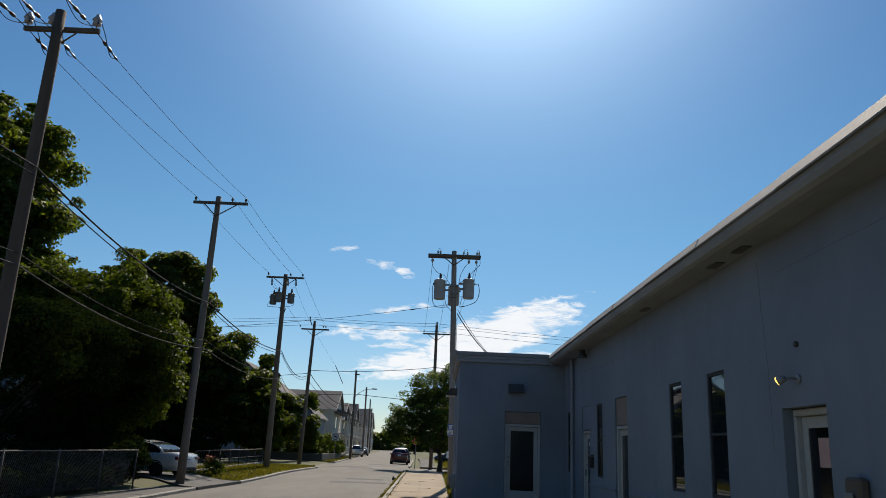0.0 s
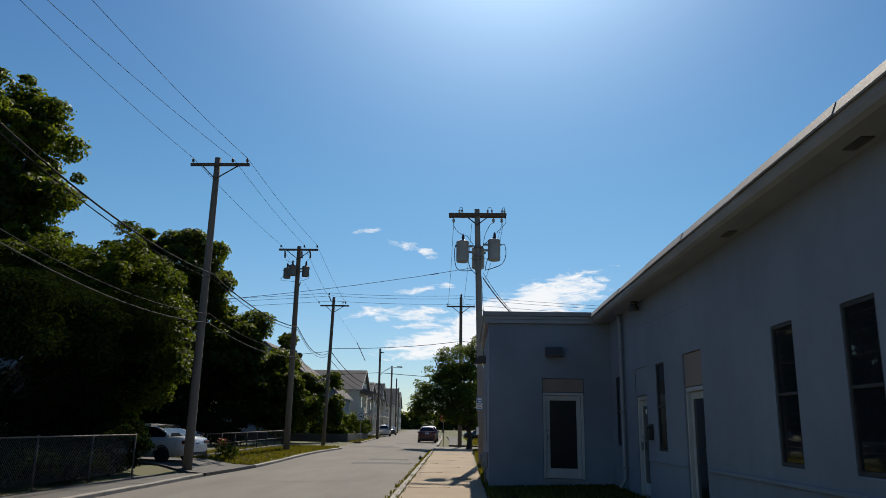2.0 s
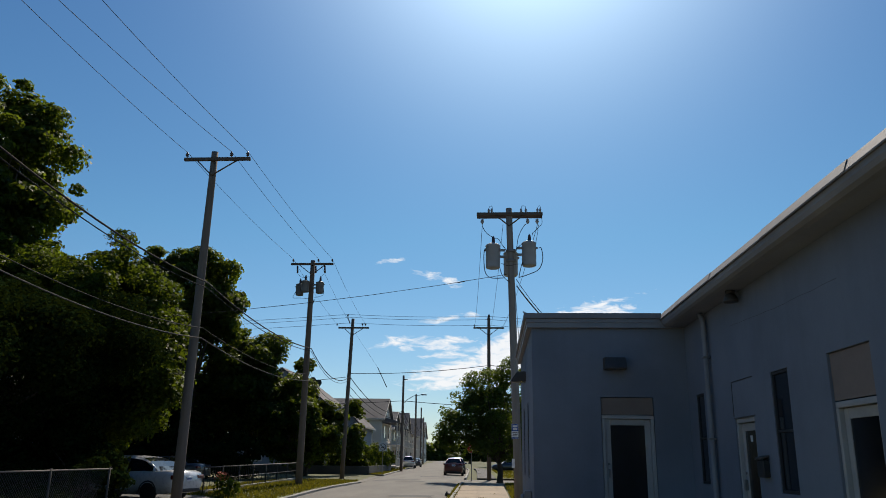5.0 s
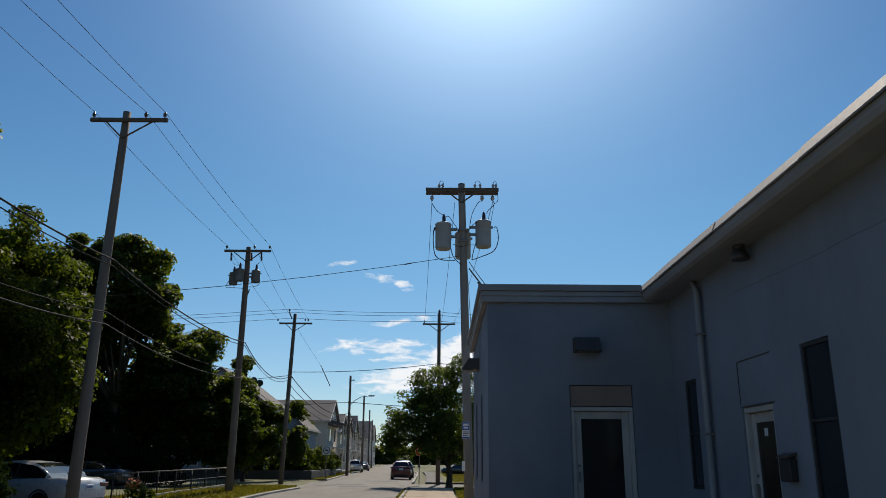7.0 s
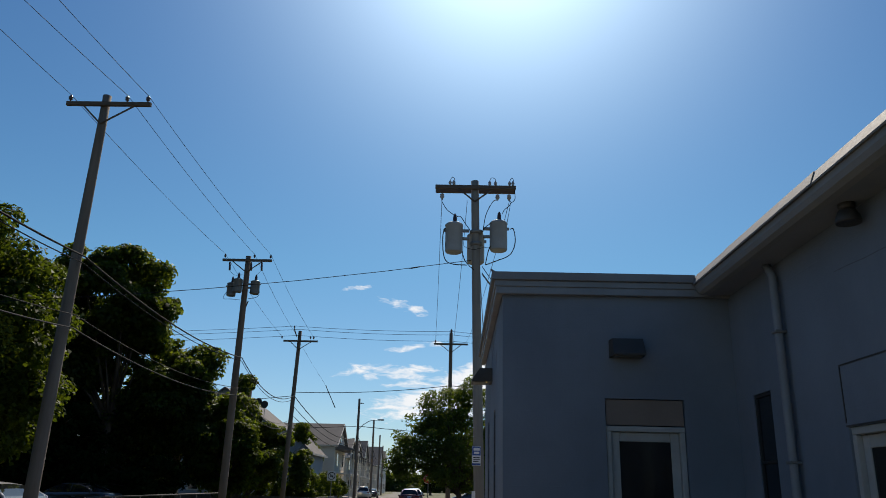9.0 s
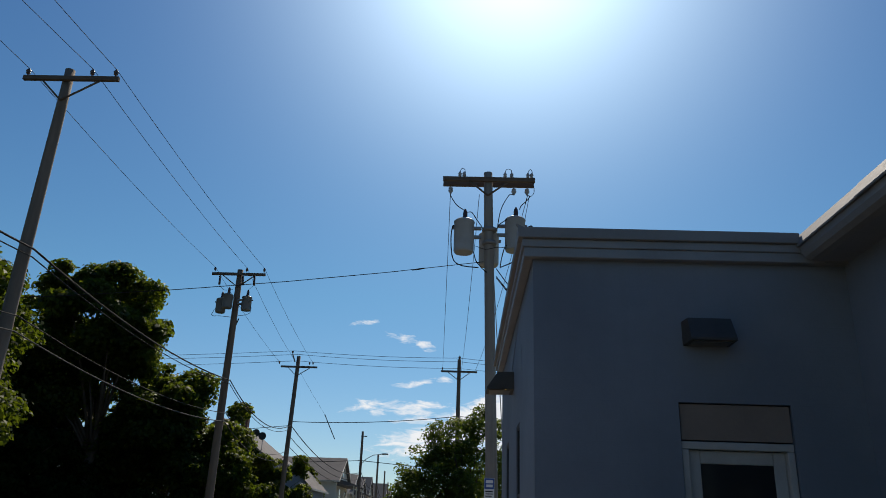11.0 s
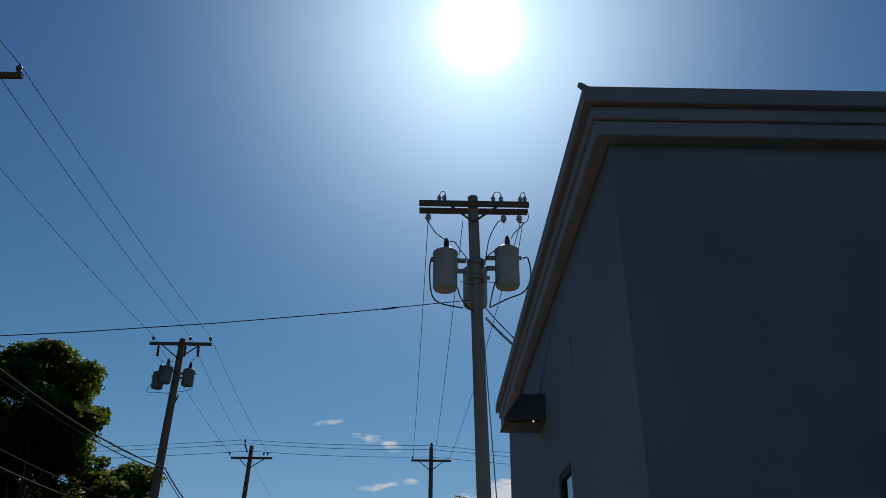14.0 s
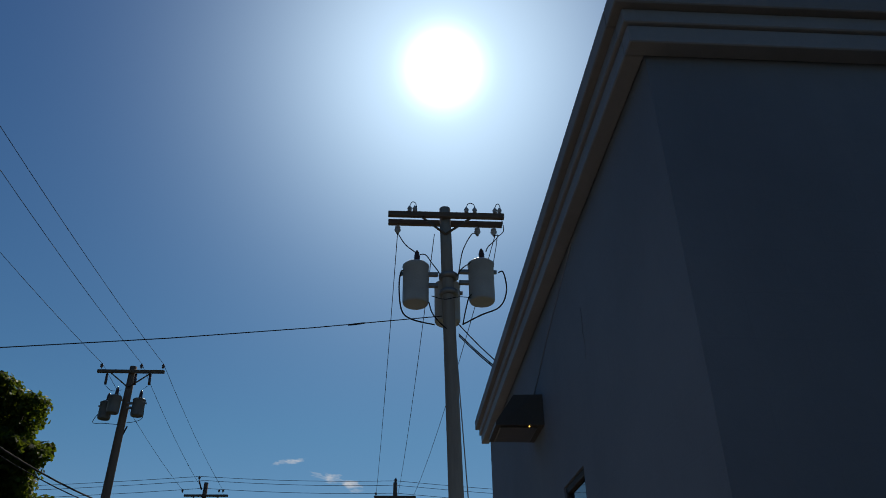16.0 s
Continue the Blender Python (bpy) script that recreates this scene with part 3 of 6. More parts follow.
grass("lawn_grass", 16000, at_lawn, 0.07, "grass", "short green grass of the lawn")
grass("kerb_weeds", 3000, at_kerb, 0.1, "grass", "weeds and grass growing along the kerb")
grass("joint_weeds", 260, at_joint, 0.05, "grass", "small weeds in the joints of the pavement")
grass("verge_grass", 15000, at_verge, 0.16, "grass", "long dry grass on the verge")
def at_far_lawn(r):
    y = r.uniform(66, 105)
    return line_x(KERB_R, y) + r.uniform(2.9, 12), y, 0.0


grass("far_lawn_grass", 9000, at_far_lawn, 0.22, "grass", "sunlit grass of the far lawn")
grass("edge_grass", 6000, at_edge, 0.14, "grass", "rough grass beside the pavement")

# ---- the building ----
WX, AY, CX, AYE = 4.36, 22.89, 1.095, 29.35   # main wall, porch front, porch corner, porch end
EAVE = lambda y: 4.558 - 0.0005 * (22.9 - y) ** 2 if y > 5 else 4.398


def wall(name, axis, plane, thick, u0, u1, z0, z1, holes, label):
    """A wall with openings through it. axis 'x': the wall stands at x = plane and runs along y."""
    us = sorted({u0, u1, *[h[0] for h in holes], *[h[1] for h in holes]})
    zs = sorted({z0, z1, *[h[2] for h in holes], *[h[3] for h in holes]})
    us = sorted(set(us) | {u0 + (u1 - u0) * i / 12 for i in range(13)})
    solid = {}
    for i in range(len(us) - 1):
        for j in range(len(zs) - 1):
            u, z = (us[i] + us[i + 1]) / 2, (zs[j] + zs[j + 1]) / 2
            solid[i, j] = not any(h[0] < u < h[1] and h[2] < z < h[3] for h in holes)
    put = (lambda u, d, z: (plane + d, u, z)) if axis == "x" else (lambda u, d, z: (u, plane + d, z))
    s = Shape()
    for (i, j), on in solid.items():
        if not on:
            continue
        a, b, c, d = us[i], us[i + 1], zs[j], zs[j + 1]
        for t in (0, thick):
            s.add([put(a, t, c), put(b, t, c), put(b, t, d), put(a, t, d)], [(0, 1, 2, 3)])
        for di, dj, q in ((-1, 0, ((a, c), (a, d))), (1, 0, ((b, c), (b, d))), (0, -1, ((a, c), (b, c))), (0, 1, ((a, d), (b, d)))):
            if not solid.get((i + di, j + dj), False):
                (p, r), (m, n) = q
                s.add([put(p, 0, r), put(m, 0, n), put(m, thick, n), put(p, thick, r)], [(0, 1, 2, 3)])
    return single(name, s, "wall", label, "wall", kind="structure")


WIN_MAIN = [(9.62, 10.3), (11.48, 12.13), (17.44, 18.1), (21.74, 22.3)]
holes = [(a, b, 1.1, 2.81) for a, b in WIN_MAIN]
holes += [(15.05, 16.14, 0.1, 2.83), (18.97, 19.95, 0.1, 2.22), (6.94, 7.93, 0.05, 2.2)]
wall("wall_west", "x", WX, 0.3, -14.0, 31.0, -0.3, 4.45, holes, "blue-grey painted masonry wall with narrow windows")
wall("wall_porch_front", "y", AY, 0.25, CX, WX, -0.3, 4.45, [(2.52, 3.62, 0.2, 2.8)], "blue-grey painted wall of the projecting wing")
WIN_PORCH = [(24.9, 25.5), (27.2, 27.85)]
wall("wall_porch_west", "x", CX, 0.25, AY + 0.25, AYE, -0.3, 4.45, [(a, b, 1.1, 2.83) for a, b in WIN_PORCH], "blue-grey painted side wall of the wing")
wall("wall_porch_back", "y", AYE - 0.25, 0.25, CX + 0.25, WX, -0.3, 4.45, [], "blue-grey painted back wall of the wing")
wall("wall_north", "y", 30.7, 0.3, WX + 0.3, 20.0, -0.3, 4.45, [], "blue-grey painted end wall")
wall("wall_south", "y", -14.0, 0.3, WX + 0.3, 20.0, -0.3, 4.45, [], "blue-grey painted end wall")
wall("wall_east", "x", 20.0, 0.3, -14.0, 31.0, -0.3, 4.45, [], "blue-grey painted far wall")


def eave_profile(z):
    """Section of the eave: soffit, rounded fascia board, sloping metal drip edge."""
    return [(WX + 0.02, z - 0.27), (4.03, z - 0.285), (3.95, z - 0.28), (3.895, z - 0.25), (3.865, z - 0.2), (3.855, z - 0.135), (3.828, z - 0.142), (3.822, z - 0.125), (3.872, z + 0.004), (4.3, z - 0.02), (WX + 0.3, z - 0.02)]


def eave():
    ys = spread(-14.3, AY - 0.14, 14)
    top = thing("eave", "deep overhanging eave with pale metal drip edge", "eave", kind="structure")
    for nm, mat, idx in (("soffit", "soffit", (0,)), ("eave_board", "fascia", (1, 2, 3, 4))):
        s = Shape()
        for ya, yb in zip(ys, ys[1:]):
            a, b = eave_profile(EAVE(ya)), eave_profile(EAVE(yb))
            for i in idx:
                s.add([(a[i][0], ya, a[i][1]), (a[i + 1][0], ya, a[i + 1][1]), (b[i + 1][0], yb, b[i + 1][1]), (b[i][0], yb, b[i][1])], [(0, 1, 2, 3)], nm != "soffit")
        part(nm, s, mat, top)
    # drip edge in lapped lengths, each a little askew
    ya, k = -13.5, 0
    while ya < AY - 0.2:
        yb = min(ya + 2.5, AY - 0.14)
        out, tip = 0.008 * (k % 2), random.uniform(-0.006, 0.006)
        s = Shape()
        rows = []
        for y in spread(ya - 0.03, yb, 4):
            rows.append([(x - out, min(y, AY - 0.14), z + (tip if i == 3 else 0)) for i, (x, z) in enumerate(eave_profile(EAVE(y))[5:])])
        for a, b in zip(rows, rows[1:]):
            for i in range(5):
                s.add([a[i], a[i + 1], b[i + 1], b[i]], [(0, 1, 2, 3)])
        part("drip_edge", s, "coping", top)
        ya, k = yb, k + 1
    return top


eave()
# wing cornice: a coping over two stepped bands, along the front and the side
cornice = thing("cornice", "stepped cornice with pale coping round the wing roof", "cornice", kind="structure")
for nm, mat, out, za, zb in (("coping", "coping", 0.166, 4.455, 4.573), ("upper_band", "fascia", 0.122, 4.368, 4.455), ("lower_band", "fascia", 0.1, 4.262, 4.368)):
    s = Shape().box(CX - out, 3.86 if nm == "coping" else WX, AY - out, AY - 0.004, za, zb, 0.006)
    part(nm, s, mat, cornice)
    s = Shape().box(CX - out, CX - 0.004, AY - 0.003, AYE + out, za, zb, 0.006)
    part(nm, s, mat, cornice)
part("corner_flap", Shape().prism([(CX - 0.09, 4.574), (CX - 0.13, 4.585), (CX - 0.168, 4.61), (CX - 0.186, 4.611), (CX - 0.19, 4.6), (CX - 0.164, 4.572)], AY - 0.15, AY - 0.12, "y"), "coping", cornice, "bent metal flap at the coping corner")
single("roof_wing", Shape().box(CX + 0.003, 4.7, AY, AYE, 4.46, 4.53), "roof_flat", "dark felt roof of the wing", "roof", kind="structure")
single("roof_main", Shape().box(4.7, 20.6, -14.3, 31.2, 4.46, 4.53), "roof_flat", "dark felt flat roof", "roof", kind="structure")
single("floor_inside", Shape().box(CX + 0.2, 20, -13.7, 30.7, -0.1, 0.02), "inside", "dark floor inside the building", "floor", kind="structure")
single("ledge", Shape().box(WX - 0.035, WX + 0.01, 7.95, 14.95, 0.87, 0.93, 0.01), "wall", "thin masonry ledge along the wall", "ledge", kind="structure")
single("ledge_wing", Shape().box(WX - 0.03, WX + 0.01, 16.1, 18.95, 0.87, 0.92, 0.01), "wall", "thin masonry ledge along the wall", "ledge", kind="structure")


def window(name, axis, plane, a, b, z0, z1):
    """A narrow fixed window: dark frame, two panes, sill."""
    w = thing(name, "tall narrow dark-framed fixed window", "window", kind="structure")
    def bx(u0, u1, d0, d1, c0, c1):
        return Shape().box(plane + d0, plane + d1, u0, u1, c0, c1, 0.004) if axis == "x" else Shape().box(u0, u1, plane + d0, plane + d1, c0, c1, 0.004)
    for u0, u1, c0, c1 in ((a, a + 0.045, z0, z1), (b - 0.045, b, z0, z1), (a + 0.045, b - 0.045, z0, z0 + 0.05), (a + 0.045, b - 0.045, z1 - 0.05, z1), (a + 0.045, b - 0.045, (z0 + z1) / 2 - 0.02, (z0 + z1) / 2 + 0.02)):
        part("window_frame", bx(u0 + 0.002, u1 - 0.002, 0.012, 0.08, c0 + 0.002, c1 - 0.002), "ink", w)
    mid = (z0 + z1) / 2
    for c0, c1 in ((z0 + 0.05, mid - 0.02), (mid + 0.02, z1 - 0.05)):
        part("pane", bx(a + 0.04, b - 0.04, 0.035, 0.045, c0, c1), "glass", w)
    part("window_sill", bx(a - 0.01, b + 0.01, -0.006, 0.012, z0 - 0.03, z0 - 0.002), "wall", w)
    return w


k = 0
for a, b in WIN_MAIN:
    k += 1
    window("window_%d" % k, "x", WX, a, b, 1.1, 2.81)
for a, b in WIN_PORCH:
    k += 1
    window("window_%d" % k, "x", CX, a, b, 1.1, 2.83)


def door(name, axis, plane, a, b, z0, z1, board, deep, label, flip=False):
    """A glazed door in a pale frame; board: the top of a panel above it."""
    d = thing(name, label, "door", kind="structure")
    def bx(u0, u1, d0, d1, c0, c1, c=0.006):
        return Shape().box(plane + d0, plane + d1, u0, u1, c0, c1, c) if axis == "x" else Shape().box(u0, u1, plane + d0, plane + d1, c0, c1, c)
    e = deep
    f = 0.075
    for u0, u1, c0, c1 in ((a + 0.006, a + f, z0, z1 - f), (b - f, b - 0.006, z0, z1 - f), (a + 0.006, b - 0.006, z1 - f, z1)):
        part("door_frame", bx(u0, u1, e - 0.03, e + 0.1, c0, c1 - 0.002), "white_frame", d)
    leaf = part("door_leaf", bx(a + f + 0.004, a + f + 0.12, e + 0.03, e + 0.075, z0 + 0.01, z1 - f - 0.006), "white_frame", d)
    part("stile", bx(b - f - 0.12, b - f - 0.004, e + 0.03, e + 0.075, z0 + 0.01, z1 - f - 0.006), "white_frame", leaf)
    part("top_rail", bx(a + f + 0.122, b - f - 0.122, e + 0.03, e + 0.075, z1 - f - 0.13, z1 - f - 0.006), "white_frame", leaf)
    part("bottom_rail", bx(a + f + 0.122, b - f - 0.122, e + 0.03, e + 0.075, z0 + 0.01, z0 + 0.26), "white_frame", leaf)
    part("pane", bx(a + f + 0.11, b - f - 0.11, e + 0.045, e + 0.058, z0 + 0.25, z1 - f - 0.12, 0), "dark_glass", leaf)
    hu = (b - f - 0.06) if flip else (a + f + 0.06)
    part("handle", bx(hu - 0.02, hu + 0.02, e - 0.02, e + 0.03, z0 + 0.95, z0 + 1.12, 0.008), "steel", leaf, "steel lever handle")
    part("lock", bx(hu - 0.022, hu + 0.022, e + 0.008, e + 0.032, z0 + 1.2, z0 + 1.245, 0.008), "steel", leaf)
    part("threshold", bx(a, b, -0.02, e + 0.1, z0 - 0.06, z0 - 0.002), "steel", d)
    if board:
        part("transom_panel", bx(a + 0.012, b - 0.012, 0.03, 0.06, z1 + 0.012, board - 0.012, 0), "board", d, "plain tan board over the door")
    return d


DOOR_WING = door("door_1", "y", AY, 2.522, 3.618, 0.22, 2.43, 2.8, 0.06, "pale framed dark glass door under a tan board")
DOOR_SIDE = door("door_2", "x", WX, 15.05, 16.14, 0.12, 2.24, 2.83, 0.06, "pale framed glass door under a tan board")
DOOR_NUM = door("door_3", "x", WX, 18.97, 19.95, 0.12, 2.22, 0, 0.05, "pale framed narrow glass door with small number", flip=True)
DOOR_DEEP = door("door_4", "x", WX, 6.95, 7.92, 0.08, 2.19, 0, 0.14, "pale framed glass door set deep in the wall")


# worn patches and cracks of the street
def street_patch(name, x0, x1, y0, y1, label):
    n = 6
    v = []
    for j in range(n + 1):
        y = y0 + (y1 - y0) * j / n
        for x in (x0 + random.uniform(-0.12, 0.12), (x0 + x1) / 2, x1 + random.uniform(-0.12, 0.12)):
            v.append((x, y, road_z(x, y) + 0.006))
    f = [(j * 3 + i, j * 3 + i + 1, j * 3 + i + 4, j * 3 + i + 3) for j in range(n) for i in range(2)]
    return single(name, Shape().add(v, f, True), "tar", label, "road patch", kind="structure")


for x0, x1, y0, y1 in ((-4.6, -1.9, 36.0, 37.5), (-4.2, -2.3, 39.5, 41.0), (-6.2, -4.4, 58.0, 59.5), (-8.2, -5.0, 61.0, 63.0), (-5.8, -3.2, 70.0, 72.0), (-3.9, -1.7, 52.0, 54.0)):
    street_patch("street_patch", x0, x1, y0, y1, "dark worn asphalt patch in the street")


def street_crack(x0, y0, x1, y1):
    n = 14
    s = Shape()
    v = []
    for i in range(n + 1):
        t = i / n
        x = x0 + (x1 - x0) * t + random.uniform(-0.07, 0.07)
        y = y0 + (y1 - y0) * t + random.uniform(-0.16, 0.16)
        w = random.uniform(0.008, 0.022)
        v += [(x, y - w, road_z(x, y) + 0.008), (x, y + w, road_z(x, y) + 0.008)]
    return single("street_crack", s.add(v, [(2 * i, 2 * i + 1, 2 * i + 3, 2 * i + 2) for i in range(n)]), "tar", "tar-filled crack across the street", "crack", kind="structure")


for a in ((-8.6, 27.0, -4.0, 25.4), (-5.5, 24.6, -2.0, 26.3), (-8.2, 20.0, -3.0, 18.8), (-4.5, 31.0, -1.6, 30.2), (-7.8, 33.0, -4.8, 33.8), (-7.9, 44.0, -3.0, 45.0), (-7.0, 14.0, -2.0, 15.0), (-8.0, 50.0, -4.0, 49.0)):
    street_crack(*a)
sheet("verge_street", "lawn", lambda y: spread(line_x(KERB_L, y) - 1.7, line_x(KERB_L, y) - 0.17, 4), spread(76.5, 116, 9), lambda x, y: left_z(y) + 0.0, "sunlit grass strip along the far kerb", "verge")


def at_street_verge(r):
    y = r.uniform(76.5, 116)
    return line_x(KERB_L, y) - r.uniform(0.2, 1.7), y, left_z(y)


grass("street_verge_grass", 5000, at_street_verge, 0.14, "grass", "green grass along the far kerb")


# ---- poles and lines ----
def insulator(at, up=True, s=1.0, mat="porcelain"):
    d = 1 if up else -1
    return Shape().lathe(at, [(0, 0.015), (d * 0.05 * s, 0.02), (d * 0.06 * s, 0.055 * s), (d * 0.09 * s, 0.05 * s), (d * 0.10 * s, 0.03 * s), (d * 0.12 * s, 0.065 * s), (d * 0.15 * s, 0.055 * s), (d * 0.18 * s, 0.03 * s), (d * 0.21 * s, 0.022 * s)], 10)


def pole(at, top, r0, r1, mat, label, arms=(), lean=(0, 0), foot=0.0, strut=0.6):
    """A utility pole; arms: (z, half length, double, offset)."""
    x, y, z = at
    p = thing("utility_pole", label, "utility pole", at)
    h = top - z
    pts = [(lean[0] * t + foot * (1 - t), lean[1] * t, h * t - (0.4 if t == 0 else 0)) for t in (0, 0.15, 0.35, 0.55, 0.75, 0.9, 1.0)]
    rad = [r0 + (r1 - r0) * t for t in (0, 0.15, 0.35, 0.55, 0.75, 0.9, 1.0)]
    part("shaft", Shape().tube(pts, rad, 14), mat, p)
    for az, half, double, off in arms:
        lx, ly = lean[0] * az / h, lean[1] * az / h
        for side in ((-1, 1) if double else (-1,)):
            yy = ly + side * (r1 + 0.045)
            part("crossarm", Shape().box(lx - half + off, lx + half + off, yy - 0.05, yy + 0.05, az - 0.06, az + 0.06, 0.008), "arm", p)
        for sx in (-1, 1):
            part("brace", Shape().tube([(lx + sx * half * strut + off, ly - r1 - 0.03, az - 0.05), (lx, ly - r1 - 0.01, az - 0.08 - half * strut * 0.72)], 0.026, 6), "arm", p)
    return p


def pins(p, xs, y, z, s=1.0):
    for x in xs:
        part("insulator", insulator((x, y, z), True, s), "porcelain", p)


def wire(a, b, sag, r, mat="wire", label="thin black overhead wire between poles", n=14, group="overhead wires"):
    a, b = Vector(a), Vector(b)
    pts = []
    for i in range(n + 1):
        t = i / n
        q = a.lerp(b, t)
        q.z -= sag * 4 * t * (1 - t)
        pts.append(q)
    return single("overhead_wire", Shape().tube(pts, r, 5), mat, label, "wire", group=group)


def transformer(p, at, r, h, mat="can", bracket=0):
    """A can with a domed lid, bushing and bracket."""
    x, y, z = at
    can = part("transformer_can", Shape().lathe(at, [(0, r * 0.9), (0.03, r * 0.97), (0.06, r), (h * 0.86, r), (h * 0.87, r * 1.05), (h * 0.9, r * 1.05), (h * 0.95, r * 0.85), (h, r * 0.4)], 20), mat, p, "grey steel transformer can")
    part("bushing", Shape().lathe((x + 0.02, y - 0.02, z + h * 0.93), [(0, 0.075), (0.1, 0.07), (0.12, 0.062), (0.22, 0.062), (0.24, 0.052), (0.29, 0.05), (0.30, 0.03), (0.34, 0.025)], 10), "porcelain", can)
    part("side_lug", Shape().box(x - r - 0.06 if bracket > 0 else x + r - 0.01, x - r + 0.01 if bracket > 0 else x + r + 0.06, y - 0.03, y + 0.03, z + h * 0.68, z + h * 0.76, 0.008), "steel", can)
    if bracket:
        for q in (0.46, 0.72):
            part("bracket", Shape().box(min(x + bracket * (r - 0.02), x + bracket * (r + 0.2)), max(x + bracket * (r - 0.02), x + bracket * (r + 0.2)), y - 0.04, y + 0.06, z + h * q - 0.04, z + h * q + 0.04, 0.01), "steel", p)
    return can


def loop(p, pts, r=0.012, name="jumper", mat="wire"):
    """A slack lead as a smooth curve through points."""
    P = [Vector(q) for q in pts]
    out = []
    for i in range(len(P) - 1):
        p0, p1, p2, p3 = P[max(i - 1, 0)], P[i], P[i + 1], P[min(i + 2, len(P) - 1)]
        for k in range(5):
            t = k / 5
            out.append(0.5 * ((2 * p1) + (p2 - p0) * t + (2 * p0 - 5 * p1 + 4 * p2 - p3) * t * t + (3 * p1 - p0 - 3 * p2 + p3) * t ** 3))
    out.append(P[-1])
    return part(name, Shape().tube(out, r, 5), mat, p)


# left line
P1 = pole((-9.68, 16.5, -0.27), 12.08, 0.19, 0.13, "pole_dark", "tall dark wooden utility pole with a dead-end crossarm")
P2 = pole((-9.74, 31.4, -0.27), 12.13, 0.18, 0.12, "pole_mid", "weathered wooden utility pole with single crossarm", [(12.06, 1.22, False, 0.17)], lean=(-0.09, 0), foot=-0.22)
P3 = pole((-9.78, 47.5, -0.1), 12.25, 0.19, 0.13, "pole_brown", "brown wooden utility pole carrying three transformers", [(12.1, 1.22, False, 0.0)], lean=(-0.2, 0), foot=-0.24)
P4 = pole((-10.75, 64.0, -0.05), 11.85, 0.17, 0.12, "pole_brown", "slender wooden utility pole at the side street", [(11.16, 1.2, False, 0.12)], lean=(0.1, 0), foot=-0.2)
part("crossarm", Shape().box(-0.98, 0.98, 0.13, 0.24, 11.87, 11.99, 0.01), "arm", P1)
for sx in (-1, 1):
    part("brace", Shape().tube([(sx * 0.5, 0.12, 11.88), (sx * 0.05, 0.13, 11.5)], 0.02, 6), "arm", P1)
for x in (-0.9, -0.27, 0.88):
    part("pin_insulator", insulator((x, 0.18, 11.98), True, 2.0), "porcelain_pink", P1, "tall pinkish grey insulator")
    for sy in (-1, 1):
        # a dead-end string: rod, two ribbed bodies, clamp
        a, b = Vector((x, 0.18 + sy * 0.06, 11.93)), Vector((x, sy * 1.55, 11.86))
        string = part("strain_insulator", Shape().tube([a.lerp(b, t) for t in (0, 0.3, 0.34, 0.42, 0.46, 0.52, 0.56, 0.66, 0.7, 0.86, 0.9, 1.0)], [0.012, 0.012, 0.045, 0.05, 0.02, 0.02, 0.045, 0.05, 0.02, 0.02, 0.03, 0.02], 8), "porcelain", P1)
        part("clamp", Shape().tube([b - Vector((0, sy * 0.12, 0)), b], [0.035, 0.02], 6), "dim_steel", string)
    loop(P1, [(x, -1.5, 11.86), (x + 0.06, -0.8, 11.62), (x + 0.1, 0.0, 12.0), (x, 0.18, 12.38), (x + 0.08, 0.5, 12.05), (x + 0.05, 1.0, 11.7), (x, 1.5, 11.86)], 0.011)
pins(P2, (-1.04, 0.60, 1.20), -0.18, 12.12)
pins(P3, (-1.3, 0.15, 0.95), -0.19, 12.2)
pins(P4, (-1.1, 0.9, 1.12), -0.18, 11.3)
part("ridge_pin", Shape().tube([(-0.1, -0.1, 11.5), (-0.3, -0.12, 12.0)], 0.04, 8), "arm", P4)
part("insulator", insulator((-0.3, -0.12, 12.0), True, 1.2), "porcelain", P4)
for dx in (-0.85, 0.2, 0.72):
    part("cutout", Shape().tube([(dx - 0.18, -0.2, 11.98), (dx - 0.12, -0.32, 11.55)], 0.05, 8), "porcelain", P3)
for dx, dz, dy, br in ((-0.72, 10.3, -0.1, 1), (-0.34, 10.42, -0.42, 0), (0.42, 10.42, -0.1, -1)):
    transformer(P3, (dx - 0.12, dy, dz), 0.22, 0.68, "can_dark", bracket=br)
loop(P3, [(-0.9, -0.1, 10.75), (-1.2, -0.1, 10.2), (-0.8, -0.1, 10.15), (-0.2, -0.1, 10.1)])
loop(P3, [(0.5, -0.1, 10.8), (0.52, -0.1, 10.35), (0.2, -0.1, 10.2), (0.0, -0.1, 10.2)])
loop(P3, [(-0.95, -0.3, 11.5), (-0.7, -0.3, 11.3), (-0.3, -0.4, 11.3)], 0.009)
loop(P3, [(0.55, -0.3, 11.5), (0.4, -0.3, 11.35), (0.3, -0.1, 11.25)], 0.009)
loop(P3, [(-0.02, 0.1, 10.1), (-0.22, -0.1, 9.0), (-0.22, -0.1, 7.2)], 0.03, "riser", "wire")

# right line
R1 = pole((0.95, 34.0, 0.0), 10.75, 0.155, 0.12, "pole_grey", "grey wooden utility pole carrying three transformers", [(10.48, 1.25, True, 0.02)], lean=(-0.06, 0), foot=0.19, strut=0.42)
R2 = pole((-0.05, 65.0, -0.1), 12.15, 0.17, 0.12, "pole_brown", "brown wooden utility pole beside a street tree", [(11.4, 1.2, False, 0.0)])
for x in (-0.83, -0.72, 0.4, 0.58, 1.02, 1.12):
    part("insulator", insulator((x, -0.16, 10.53), True, 0.85), "porcelain_grey", R1)
for x in (-1.08, 1.02, 0.66):
    part("hanging_insulator", insulator((x, 0.17, 10.43), False, 1.15), "porcelain_grey", R1)
